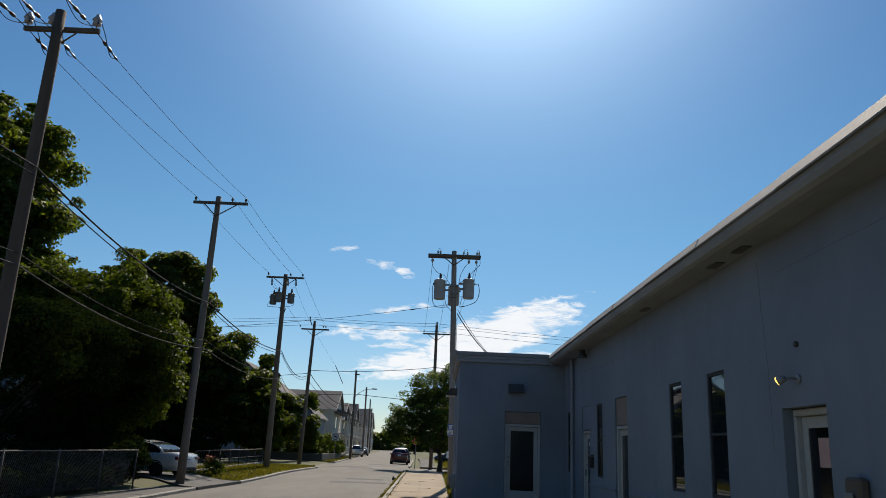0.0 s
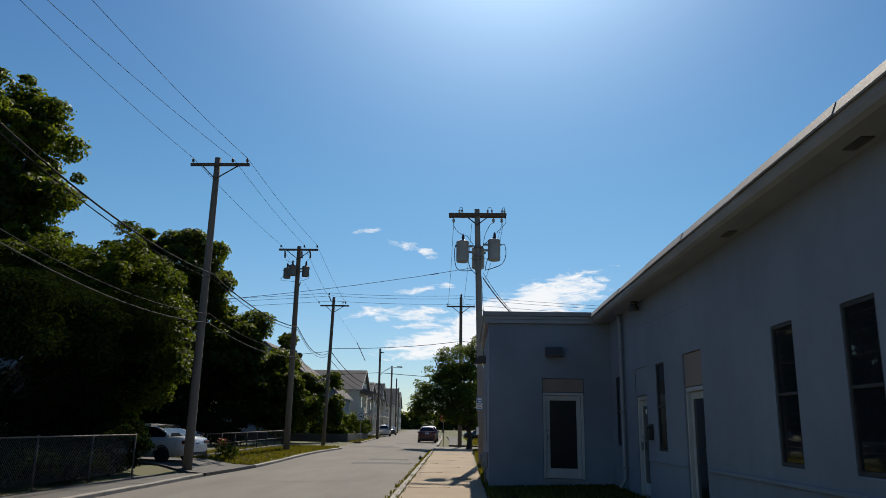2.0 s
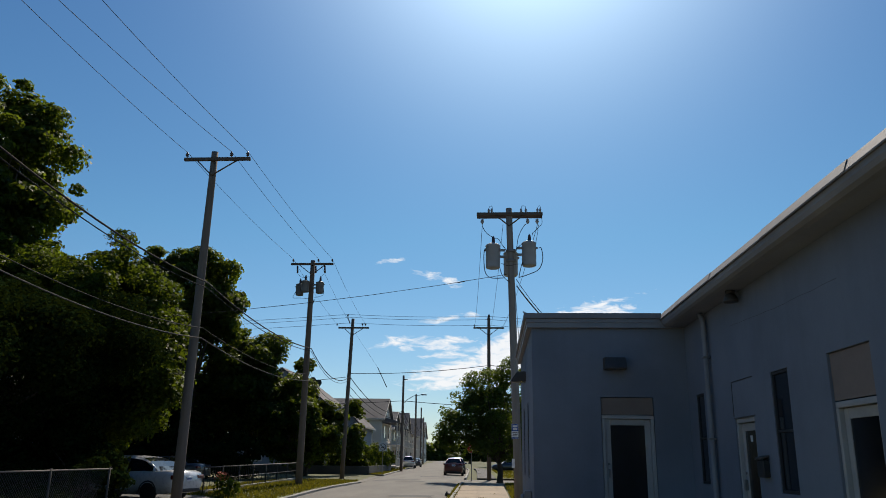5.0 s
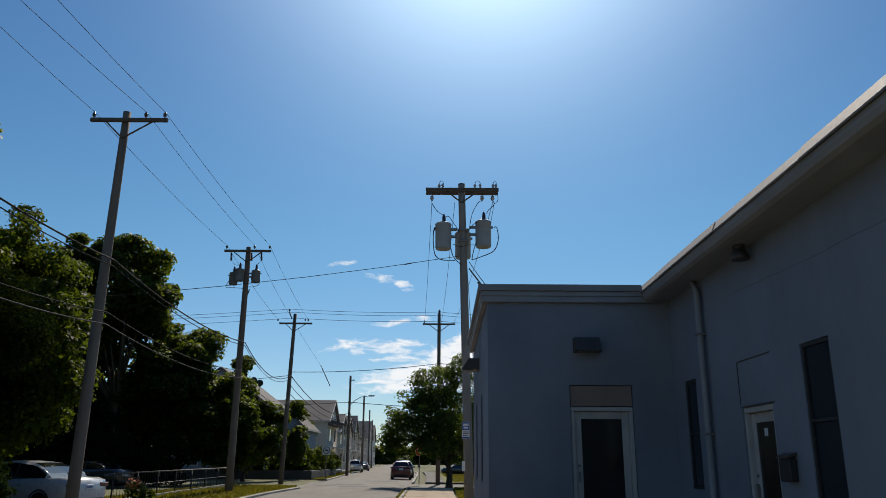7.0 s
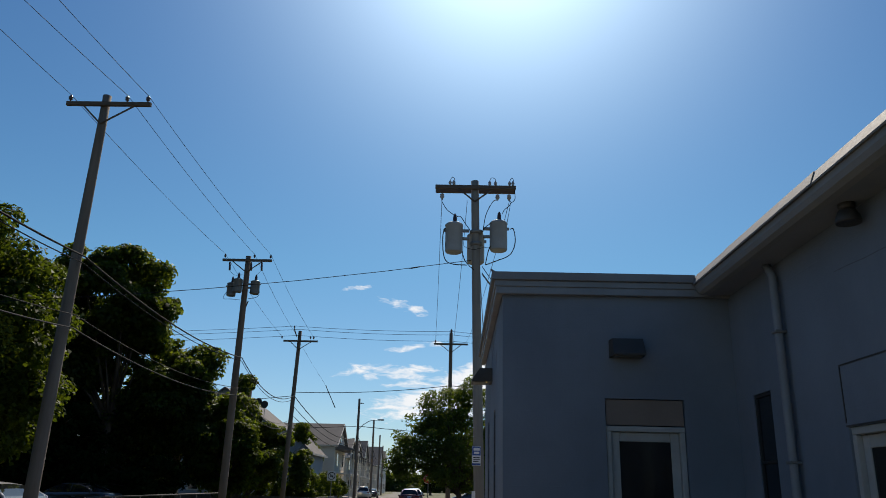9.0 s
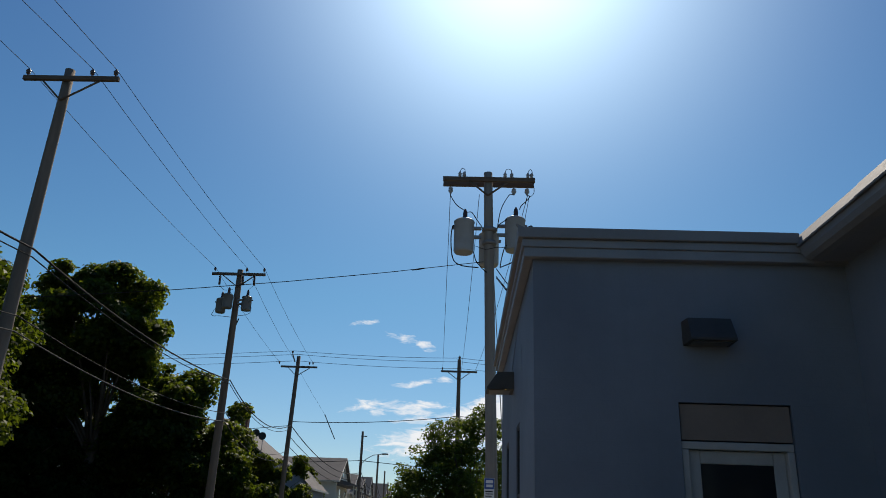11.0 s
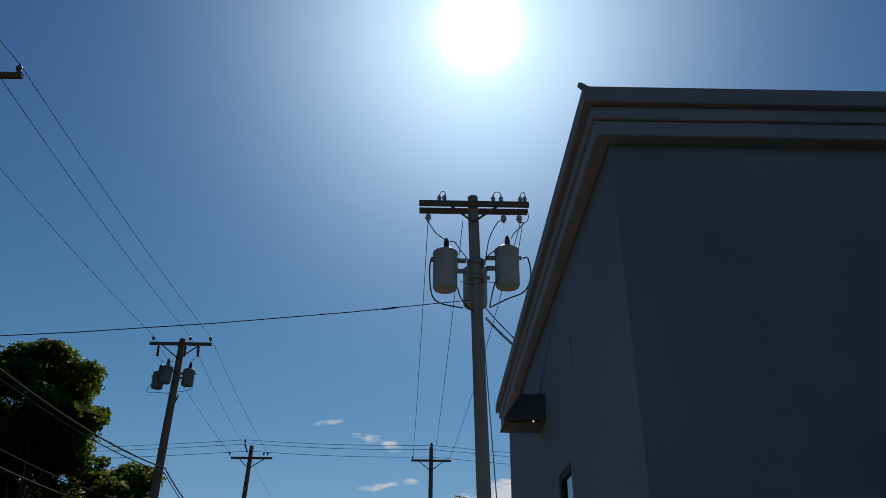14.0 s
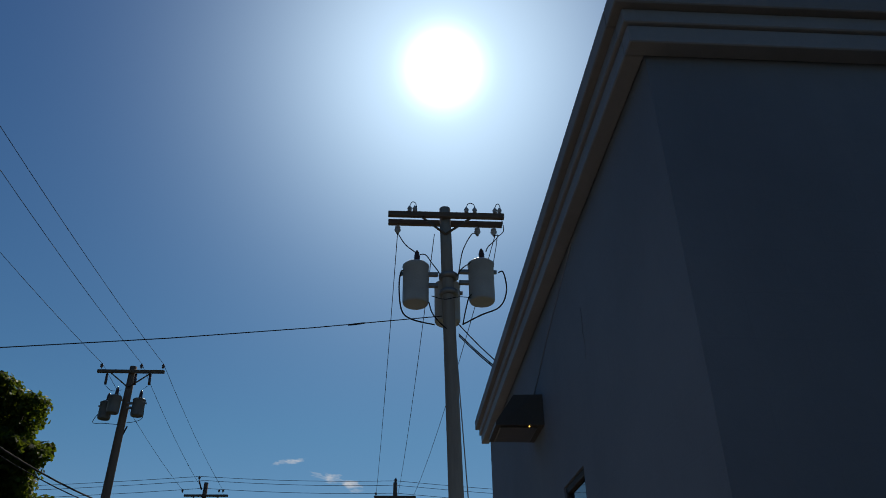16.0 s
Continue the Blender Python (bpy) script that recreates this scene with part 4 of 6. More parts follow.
pins(R2, (-1.1,), -0.18, 11.46)
part("insulator", insulator((0.02, 0, 12.2), True, 1.5), "porcelain", R2)
transformer(R1, (-0.68, -0.05, 8.38), 0.268, 0.98, bracket=1)
transformer(R1, (0.68, -0.05, 8.46), 0.268, 0.98, bracket=-1)
transformer(R1, (0.0, 0.43, 8.2), 0.27, 0.98)
part("clamp_ring", Shape().lathe((0, 0, 9.0), [(0, 0.15), (0.02, 0.2), (0.10, 0.2), (0.12, 0.15)], 14), "steel", R1)
part("clamp_ring", Shape().lathe((0, 0, 8.62), [(0, 0.15), (0.02, 0.2), (0.10, 0.2), (0.12, 0.15)], 14), "steel", R1)
# leads from the crossarm down to the bushings and round the cans
loop(R1, [(-1.08, 0.17, 10.2), (-1.06, -0.2, 9.95), (-0.9, -0.15, 9.72), (-0.68, -0.08, 9.58), (-0.62, -0.05, 9.55)])
loop(R1, [(0.66, 0.17, 10.2), (0.5, -0.2, 10.0), (0.3, -0.22, 9.6), (0.22, -0.2, 9.2), (0.2, 0.1, 9.05)])
loop(R1, [(1.02, 0.17, 10.2), (1.06, -0.2, 9.98), (0.98, -0.18, 9.86), (0.85, -0.1, 9.76), (0.8, -0.05, 9.66)])
loop(R1, [(1.16, -0.16, 10.42), (1.18, -0.2, 10.1), (1.06, -0.2, 9.96)], 0.01)
loop(R1, [(1.04, -0.2, 9.96), (1.0, -0.2, 9.7), (0.94, -0.1, 9.36)], 0.008)
loop(R1, [(-0.6, -0.05, 9.55), (-0.48, -0.1, 9.52), (-0.34, -0.12, 9.3), (-0.2, -0.1, 9.1), (-0.14, 0.1, 9.02)])
loop(R1, [(0.76, -0.05, 9.6), (0.62, -0.12, 9.46), (0.42, -0.2, 9.28), (0.24, -0.16, 9.14), (0.16, 0.1, 9.04)])
loop(R1, [(-0.9, -0.05, 9.1), (-0.98, -0.1, 9.12), (-1.02, -0.15, 8.75), (-0.96, -0.2, 8.18), (-0.75, -0.2, 7.98), (-0.28, 0.25, 8.08)], 0.016)
loop(R1, [(1.04, -0.05, 9.16), (1.14, -0.1, 9.14), (1.18, -0.15, 8.7), (1.02, -0.2, 8.3), (0.62, -0.2, 8.1), (0.3, 0.25, 8.1)], 0.016)
loop(R1, [(-0.42, -0.22, 8.36), (-0.35, -0.25, 8.1), (-0.2, -0.2, 7.92), (-0.06, -0.14, 7.82)], 0.014)
loop(R1, [(0.5, -0.12, 8.62), (0.4, -0.22, 8.5), (0.32, -0.2, 8.2), (0.3, 0.2, 8.1)], 0.014)
loop(R1, [(-0.36, -0.12, 8.55), (-0.1, -0.2, 8.44), (0.2, -0.2, 8.5), (0.5, -0.12, 8.52)], 0.009)
for a, b in ((-0.83, -0.7), (0.4, 0.57), (1.02, 1.13)):
    loop(R1, [(a, -0.16, 10.7), (a + 0.05, -0.17, 10.8), (b, -0.16, 10.77), (b + 0.03, -0.16, 10.54)], 0.009)
for x in (-0.1, 0.2):
    part("bushing", Shape().lathe((x, 0.36, 9.0), [(0, 0.04), (0.06, 0.045), (0.09, 0.03), (0.14, 0.02)], 8), "porcelain", R1)

# high wires of the left line
A1 = [(-9.68 + x, 16.5, 11.86 - 0.27) for x in (-0.9, -0.27, 0.88)]
A2 = [(-9.66 + x, 31.22, 12.06) for x in (-1.12, 0.52, 1.12)]
A3 = [(-9.98 + x, 47.3, 12.3) for x in (-1.1, 0.35, 1.15)]
A4 = [(-11.85, 63.8, 11.4), (-10.9, 63.8, 11.6), (-9.63, 63.8, 11.4)]
for a, b, c, d in zip(A1, A2, A3, A4):
    wire((a[0], a[1] - 40, a[2] + 0.2), (a[0], a[1] - 1.55, a[2]), 0.3, 0.008, "wire_bare")
    wire((a[0], a[1] + 1.55, a[2]), b, 0.12, 0.008, "wire_bare")
    wire(b, c, 0.15, 0.008, "wire_bare")
    wire(c, d, 0.2, 0.008, "wire_bare")
# cross-street wires between the far poles
for za, ya in ((12.2, 64.0), (11.95, 63.9), (11.5, 63.8)):
    wire((-11.0 if za > 12 else -10.7, ya, za), (-0.05, 65.0, za + 0.05), 0.12, 0.013, "wire")
    wire((-60, ya - 2, za - 0.6), (-11.0 if za > 12 else -10.7, ya, za), 0.9, 0.013, "wire")
    wire((-0.05, 65.0, za + 0.05), (45, 68.0, za), 0.8, 0.013, "wire")
# lines from the near right pole to the far right pole
for x0, x1 in ((-0.13, -1.15), (0.66, 0.1), (1.97, 1.0)):
    wire((x0, 34.0, 10.1), (x1, 65.0, 11.4), 0.5, 0.009, "wire_bare")
# telephone cables low on the left line
for z0, z1, z2, z3, r, m in ((7.8, 7.24, 7.2, 7.4, 0.026, "wire"), (7.6, 7.05, 7.05, 7.2, 0.016, "wire"), (5.62, 5.65, 5.8, 5.9, 0.014, "wire"), (5.35, 5.3, 5.45, 5.6, 0.019, "wire_grey")):
    wire((-9.5, -25, z0 + 0.3), (-9.55, 16.5, z0), 0.6, r, m, "thick telephone cable between poles")
    wire((-9.55, 16.5, z0), (-9.6, 31.3, z1), 0.42, r, m, "thick telephone cable between poles")
    wire((-9.6, 31.3, z1), (-9.75, 47.4, z2), 0.38, r, m, "thick telephone cable between poles")
    wire((-9.75, 47.4, z2), (-10.65, 64.0, z3), 0.9, r * 0.9, m, "thick telephone cable between poles")
# the long line over the street, and the service drop to the wing
wire((0.8, 34.0, 8.16), (-34.0, 27.1, 5.42), 1.25, 0.010, "wire", "overhead line crossing the street with a splice")
splice_at = Vector((0.8, 34.0, 8.16)).lerp(Vector((-34.0, 27.1, 5.42)), 0.048) - Vector((0, 0, 1.25 * 4 * 0.048 * 0.952))
single("wire_splice", Shape().tube([splice_at + Vector((0.17, 0.034, 0.045)), splice_at + Vector((0.08, 0.016, 0.02)), splice_at - Vector((0.08, 0.016, 0.02)), splice_at - Vector((0.17, 0.034, 0.045))], [0.011, 0.02, 0.02, 0.011], 8), "wire", "dark splice clamp on the line over the street", "splice")
for k in range(3):
    wire((1.14, 33.93, (7.95, 7.74, 7.70)[k]), (3.7, 30.4 + 0.08 * k, 4.62), 0.4 + 0.06 * (k == 0), 0.012, "wire", "black service cable down to the roof")


# ---- trees ----
def leaves(n, blobs, size, rng, flat=0.45):
    """Leaf blades scattered in and on rounded clumps (x, y, z, radius, squash)."""
    B = np.array(blobs)
    w = B[:, 3] ** 2
    pick = rng.choice(len(B), n, p=w / w.sum())
    d = rng.normal(size=(n, 3)) + np.array([0, 0, 0.45])
    d /= np.linalg.norm(d, axis=1)[:, None]
    # most leaves hang on the outside of a clump, the rest fill it
    shell = np.where(rng.random(n) < 0.72, 0.82 + 0.22 * rng.random(n), 0.25 + 0.6 * rng.random(n))
    rad = B[pick, 3] * shell * (1 + 0.10 * rng.normal(size=n))
    p = B[pick, :3] + d * rad[:, None] * np.stack([np.ones(n), np.ones(n), B[pick, 4]], 1)
    nrm = d * 0.8 + rng.normal(size=(n, 3)) * 0.45 + np.array([0, 0, flat])
    nrm /= np.linalg.norm(nrm, axis=1)[:, None]
    t = np.cross(nrm, rng.normal(size=(n, 3)))
    t /= np.linalg.norm(t, axis=1)[:, None]
    s = np.cross(nrm, t)
    L = size * (0.6 + 0.8 * rng.random(n))[:, None]
    v = np.empty((n, 4, 3))
    v[:, 0] = p - t * L * 0.5
    v[:, 1] = p + s * L * 0.36 + nrm * L * 0.10
    v[:, 2] = p + t * L * 0.5 - nrm * L * 0.12
    v[:, 3] = p - s * L * 0.36 + nrm * L * 0.10
    f = np.arange(n * 4).reshape(n, 4)
    return v.reshape(-1, 3), f


def leaf_mesh(name, v, f, mat):
    me = bpy.data.meshes.new(name)
    me.vertices.add(len(v))
    me.vertices.foreach_set("co", v.ravel())
    me.loops.add(f.size)
    me.loops.foreach_set("vertex_index", f.ravel().astype(np.int32))
    me.polygons.add(len(f))
    me.polygons.foreach_set("loop_start", (np.arange(len(f)) * 4).astype(np.int32))
    me.update(calc_edges=True)
    me.validate()
    me.materials.append(MAT[mat])
    return me


def tree(name, base, trunk_r, fork, crowns, n, size, mat, label, seed, clump=1.5, category="tree", dense=1.0):
    """Tapered trunk, limbs to every clump and a crown of leaves.
    crowns: ellipsoids (x, y, z, rx, ry, rz) filled with clumps."""
    rng = np.random.default_rng(seed)
    t = thing(name, label, category, base)
    bx, by, bz = base
    blobs = []
    for cx, cy, cz, rx, ry, rz in crowns:
        m = max(6, int(dense * 2.6 * (rx * ry * rz) ** (2 / 3) / clump ** 2 * 3.2))
        for i in range(m):
            d = rng.normal(size=3)
            d /= np.linalg.norm(d)
            k = (0.45 + 0.58 * rng.random() ** 0.5) * (1 + 0.09 * rng.normal())
            r = clump * (0.35 + 0.75 * rng.random() ** 1.4)
            blobs.append((cx - bx + d[0] * (rx - r * 0.5) * k, cy - by + d[1] * (ry - r * 0.5) * k, cz - bz + d[2] * (rz - r * 0.4) * k, r, 0.5 + 0.22 * rng.random()))
    wood = Shape()
    stem = Vector((rng.normal() * 0.2, rng.normal() * 0.2, fork))
    wood.tube([(0, 0, -0.3), (0, 0, 0.15), (0.04, 0, fork * 0.4), stem, stem * 1.14], [trunk_r * 1.5, trunk_r * 1.1, trunk_r * 0.92, trunk_r * 0.75, trunk_r * 0.4], 10)
    for b in blobs[:: max(1, len(blobs) // 26)]:
        e = Vector(b[:3])
        top = stem * (0.72 + 0.4 * rng.random())
        m1 = top.lerp(e, 0.45) + Vector((0, 0, 0.25))
        wood.tube([top - Vector((0, 0, 0.2)), m1, e], [trunk_r * 0.34, trunk_r * 0.2, trunk_r * 0.06], 6)
    part("trunk", wood, "bark", t)
    v, f = leaves(n, blobs, size, rng)
    ob = new("crown", leaf_mesh("crown", v, f, mat))
    ob.parent = t
    return t


tree("maple_tree", (-27.5, 43.0, -0.2), 0.42, 4.5, [(-29.2, 43, 16.0, 6.2, 6.0, 6.2), (-27.6, 42, 9.0, 5.8, 5.5, 5.2), (-25.0, 42, 12.4, 2.9, 2.8, 3.8), (-24.4, 41.5, 9.6, 2.4, 2.4, 3.0)], 130000, 0.27, "leaf_maple", "large dense maple tree behind the chain-link fence", 3, 1.35)
tree("leafy_tree", (-17.5, 38.0, -0.2), 0.25, 2.4, [(-15.0, 35.4, 5.0, 2.9, 3.0, 4.0), (-17.4, 37.6, 5.6, 3.4, 3.4, 4.6), (-14.9, 35.0, 7.0, 2.6, 2.4, 2.6), (-13.0, 34.0, 5.0, 1.75, 1.7, 2.6), (-12.9, 34.2, 3.5, 1.4, 1.4, 1.2), (-20.6, 38.0, 7.4, 3.5, 3.0, 3.0)], 125000, 0.16, "leaf_light", "bright green low-hanging tree over the parked car", 5, 0.85)
tree("maple_tree", (-21.8, 60.5, 0.0), 0.36, 6.0, [(-22.8, 60, 12.6, 4.5, 4.4, 3.9), (-19.9, 60, 11.5, 2.2, 2.3, 2.1), (-26, 61, 10.6, 3.6, 4.0, 2.6), (-24.2, 60.5, 8.0, 2.4, 2.8, 2.0), (-27.0, 62, 5.5, 4.0, 3.5, 4.0)], 115000, 0.27, "leaf_maple", "tall spreading maple tree above the yard", 8, 1.2)
tree("round_tree", (-27.0, 58.0, 0.0), 0.2, 1.6, [(-27.0, 57.5, 4.2, 4.5, 3.0, 4.2), (-24.0, 58.5, 3.4, 3.2, 2.4, 3.2)], 44000, 0.24, "leaf_shaded", "dense dark green tree in the shaded yard", 14, 1.1)
tree("round_tree", (-18.2, 64.0, 0.0), 0.28, 2.6, [(-18.5, 63, 7.0, 3.4, 4.0, 4.1), (-21.4, 63, 4.4, 2.8, 3.0, 2.8), (-15.4, 62, 4.6, 2.2, 2.4, 3.4), (-15.6, 67.5, 7.2, 1.5, 1.6, 2.0)], 80000, 0.25, "leaf_maple", "dense round-crowned dark green tree", 12, 1.3)
tree("round_tree", (-17.6, 77.0, 0.0), 0.25, 2.6, [(-18.6, 77, 4.4, 3.2, 3.6, 3.0)], 12000, 0.4, "leaf_shaded", "dense dark green tree behind the corner yard", 13, 1.3)
tree("small_tree", (-15.2, 70.2, 0.0), 0.14, 1.2, [(-15.0, 70.2, 3.7, 2.3, 2.0, 2.9), (-13.2, 71.0, 3.4, 1.6, 1.5, 2.4), (-12.3, 75.5, 3.2, 0.9, 1.0, 3.0)], 22000, 0.26, "leaf_maple", "leafy green tree at the side street", 17, 0.8)
tree("small_tree", (-13.4, 60.5, 0.0), 0.12, 1.2, [(-13.6, 60.2, 3.0, 2.2, 1.8, 2.3), (-11.9, 62.0, 2.8, 1.3, 1.0, 0.8)], 14000, 0.24, "leaf_light", "small light green tree beside the side street", 15, 0.7)
tree("street_tree", (0.7, 59.0, -0.05), 0.2, 1.7, [(0.2, 59, 3.9, 3.3, 3.4, 2.4), (1.9, 59.5, 5.3, 3.0, 3.0, 2.5), (-1.6, 59, 3.7, 2.0, 2.2, 2.1), (-0.3, 59, 6.3, 1.7, 1.8, 1.7), (-2.7, 58.8, 3.2, 1.1, 1.2, 1.4), (0.6, 58.4, 2.6, 2.4, 2.2, 1.3), (-1.2, 59, 5.6, 0.8, 0.8, 1.5), (1.2, 59, 7.2, 0.9, 0.9, 1.2)], 36000, 0.15, "leaf_street", "round street tree shading the pavement", 21, 0.62)
tree("shrub", (-11.6, 28.8, -0.25), 0.05, 0.4, [(-11.6, 28.8, 0.7, 1.1, 1.0, 1.0), (-12.9, 30.2, 0.9, 1.4, 1.2, 1.2)], 7000, 0.14, "leaf_shaded", "dark shrub growing through the fence end", 31, 0.5, category="shrub")
tree("shrub", (-16.0, 32.8, -0.25), 0.08, 0.5, [(-15.8, 32.8, 1.5, 2.0, 1.8, 1.9)], 9000, 0.2, "leaf_shaded", "dense dark shrubs in the shaded yard", 32, 0.8, category="shrub")
tree("shrub", (-26.5, 43.5, -0.25), 0.08, 0.5, [(-26.5, 43.5, 2.5, 3.4, 2.2, 3.0)], 10000, 0.25, "leaf_shaded", "dense dark shrubs in the shaded yard", 33, 0.9, category="shrub")
tree("shrub", (-17.0, 57.5, -0.05), 0.08, 0.5, [(-17.0, 57.5, 1.4, 2.2, 1.5, 1.5), (-20.5, 57.8, 1.6, 2.2, 1.5, 1.8)], 18000, 0.18, "leaf_shaded", "dense dark shrubs under the trees", 34, 0.8, category="shrub")
# The last three crowns are added to shade the left pavement.
tree("leafy_tree", (-17.5, 30.0, -0.1), 0.16, 1.2, [(-14.5, 29.4, 3.6, 1.9, 3.6, 3.5), (-20.5, 25.0, 4.6, 3.0, 3.4, 3.0), (-12.3, 29.8, 5.0, 1.9, 2.0, 1.5), (-12.2, 26.2, 4.4, 1.8, 2.0, 1.5), (-12.4, 22.6, 4.2, 1.8, 2.0, 1.5)], 110000, 0.11, "leaf_shaded", "dense dark low tree in the shaded yard", 37, 0.9)
# Added growth that hides the sunlit soil; it stands in for shade there.
tree("shrub", (-14.6, 24.0, -0.1), 0.05, 0.3, [(-12.6, 12.5 + 2.0 * k, 0.35, 1.2, 1.4, 0.6) for k in range(8)] + [(-11.45, 11.5 + 1.7 * k, 0.2, 0.75, 1.2, 0.4) for k in range(10)] + [(-14.2, 21.5 + 2.0 * k, 0.6, 1.9, 1.5, 0.8) for k in range(4)] + [(-17.5, 20 + 2.4 * k, 1.2, 2.2, 1.8, 1.5) for k in range(4)], 56000, 0.14, "leaf_shaded", "dark tangled undergrowth added to darken the ground behind the chain-link fence", 35, 0.55, category="shrub")
tree("shrub", (-22.5, 63.0, 0.0), 0.08, 0.5, [(-22.5, 63.0, 2.0, 3.5, 1.5, 2.2), (-27.5, 63.0, 2.0, 3.5, 1.5, 2.2), (-25.0, 64.0, 3.0, 4.5, 1.5, 3.2)], 40000, 0.24, "leaf_shaded", "dense dark shrubs under the trees", 36, 0.9, category="shrub")


# ---- hedge, yard walls, fences ----
def hedge(name, x0, x1, y0, y1, z1, n, seed, label):
    rng = np.random.default_rng(seed)
    t = thing(name, label, "hedge", ((x0 + x1) / 2, (y0 + y1) / 2, 0.0))
    blobs = []
    L = max(x1 - x0, y1 - y0)
    for i in range(int(L * 4)):
        blobs.append((rng.uniform(x0, x1) - (x0 + x1) / 2, rng.uniform(y0, y1) - (y0 + y1) / 2, rng.uniform(0.3, z1 - 0.3), rng.uniform(0.45, 0.75), 0.9))
    v, f = leaves(n, blobs, 0.2, rng)
    wood = Shape()
    for b in blobs[::6]:
        wood.tube([(b[0], b[1], -0.05), (b[0], b[1], b[2])], [0.03, 0.012], 5)
    tagged(part("stems", wood, "bark", t), kind="stuff")
    ob = new("foliage", leaf_mesh("foliage", v, f, "leaf_light"))
    ob.parent = t
    return t


hedge("hedge", -19.5, -12.2, 78.0, 79.3, 2.9, 11000, 41, "tall untrimmed green hedge on the corner")
hedge("hedge", -12.4, -11.3, 79.0, 93.0, 2.5, 12000, 42, "tall untrimmed green hedge along the pavement")
single("garden_wall", Shape().box(-24, -11.0, 76.9, 77.2, -0.3, 0.62, 0.02).box(-11.25, -11.0, 77.2, 92.0, -0.3, 0.62, 0.02), "path", "low dark stone garden wall under the hedge", "wall")


def chain_fence(y0, y1, x, z0, z1):
    f = thing("chain_link_fence", "chain-link fence with steel posts, darkened for shade", "fence", (x, y0, 0))
    y = y0
    k = 0
    while y <= y1 + 0.01:
        part("post", Shape().tube([(0, y - y0, z0 - 0.3), (0, y - y0, z1 + 0.05)], 0.03, 8), "dim_steel", f)
        y += 2.93
    part("top_rail", Shape().tube([(0, -0.1, z1), (0, y1 - y0 + 0.1, z1)], 0.02, 8), "dim_steel", f)
    s = Shape()
    h = z1 - z0 - 0.05
    u = -h
    while u < y1 - y0:
        for d in (1, -1):
            a, b = (u, u + h) if d > 0 else (u + h, u)
            pts = []
            for t in (0, 1):
                yy = a + (b - a) * t
                pts.append((0.0, yy, z0 + 0.03 + h * t))
            t0, t1 = 0.0, 1.0
            lo, hi = 0.0, y1 - y0
            if min(a, b) < lo or max(a, b) > hi:
                continue
            s.tube(pts, 0.0035, 3, caps=False)
        u += 0.09
    part("mesh", s, "dark_metal", f, "dull wire mesh")
    return f


chain_fence(10.4, 28.0, -10.55, -0.14, 1.08)


def rail_fence(a, b, n):
    f = thing("rail_fence", "low metal rail fence on a pale concrete footing", "fence", (a[0], a[1], 0))
    d = Vector((b[0] - a[0], b[1] - a[1], 0))
    za, zb = 0.0, 0.06
    for i in range(n + 1):
        p = d * (i / n)
        z = za + (zb - za) * i / n
        part("post", Shape().tube([(p.x, p.y, z), (p.x, p.y, z + 1.02)], 0.03, 8), "ink", f)
    part("top_rail", Shape().tube([(0, 0, za + 1.0), (d.x, d.y, zb + 1.0)], 0.025, 8), "dim_steel", f)
    part("mid_rail", Shape().tube([(0, 0, za + 0.55), (d.x, d.y, zb + 0.55)], 0.015, 6), "dark_metal", f)
    side = Vector((-d.y, d.x, 0)).normalized() * 0.1
    v = [(q + side * s) + Vector((0, 0, z + h)) for q, z in ((Vector((0, 0, 0)), za), (d, zb)) for s in (-1, 1) for h in (-0.25, 0.14)]
    part("footing", Shape().add(v, [(0, 1, 3, 2), (4, 6, 7, 5), (0, 4, 5, 1), (2, 3, 7, 6), (1, 5, 7, 3)]), "granite", f)
    for i in range(int(d.length / 0.30)):
        p = d * ((i + 0.5) * 0.30 / d.length)
        z = za + (zb - za) * i * 0.30 / d.length
        part("baluster", Shape().tube([(p.x, p.y, z + 0.14), (p.x, p.y, z + 0.98)], 0.008, 4, caps=False), "ink", f)
    return f


rail_fence((-11.1, 36.7), (-11.6, 53.0), 7)


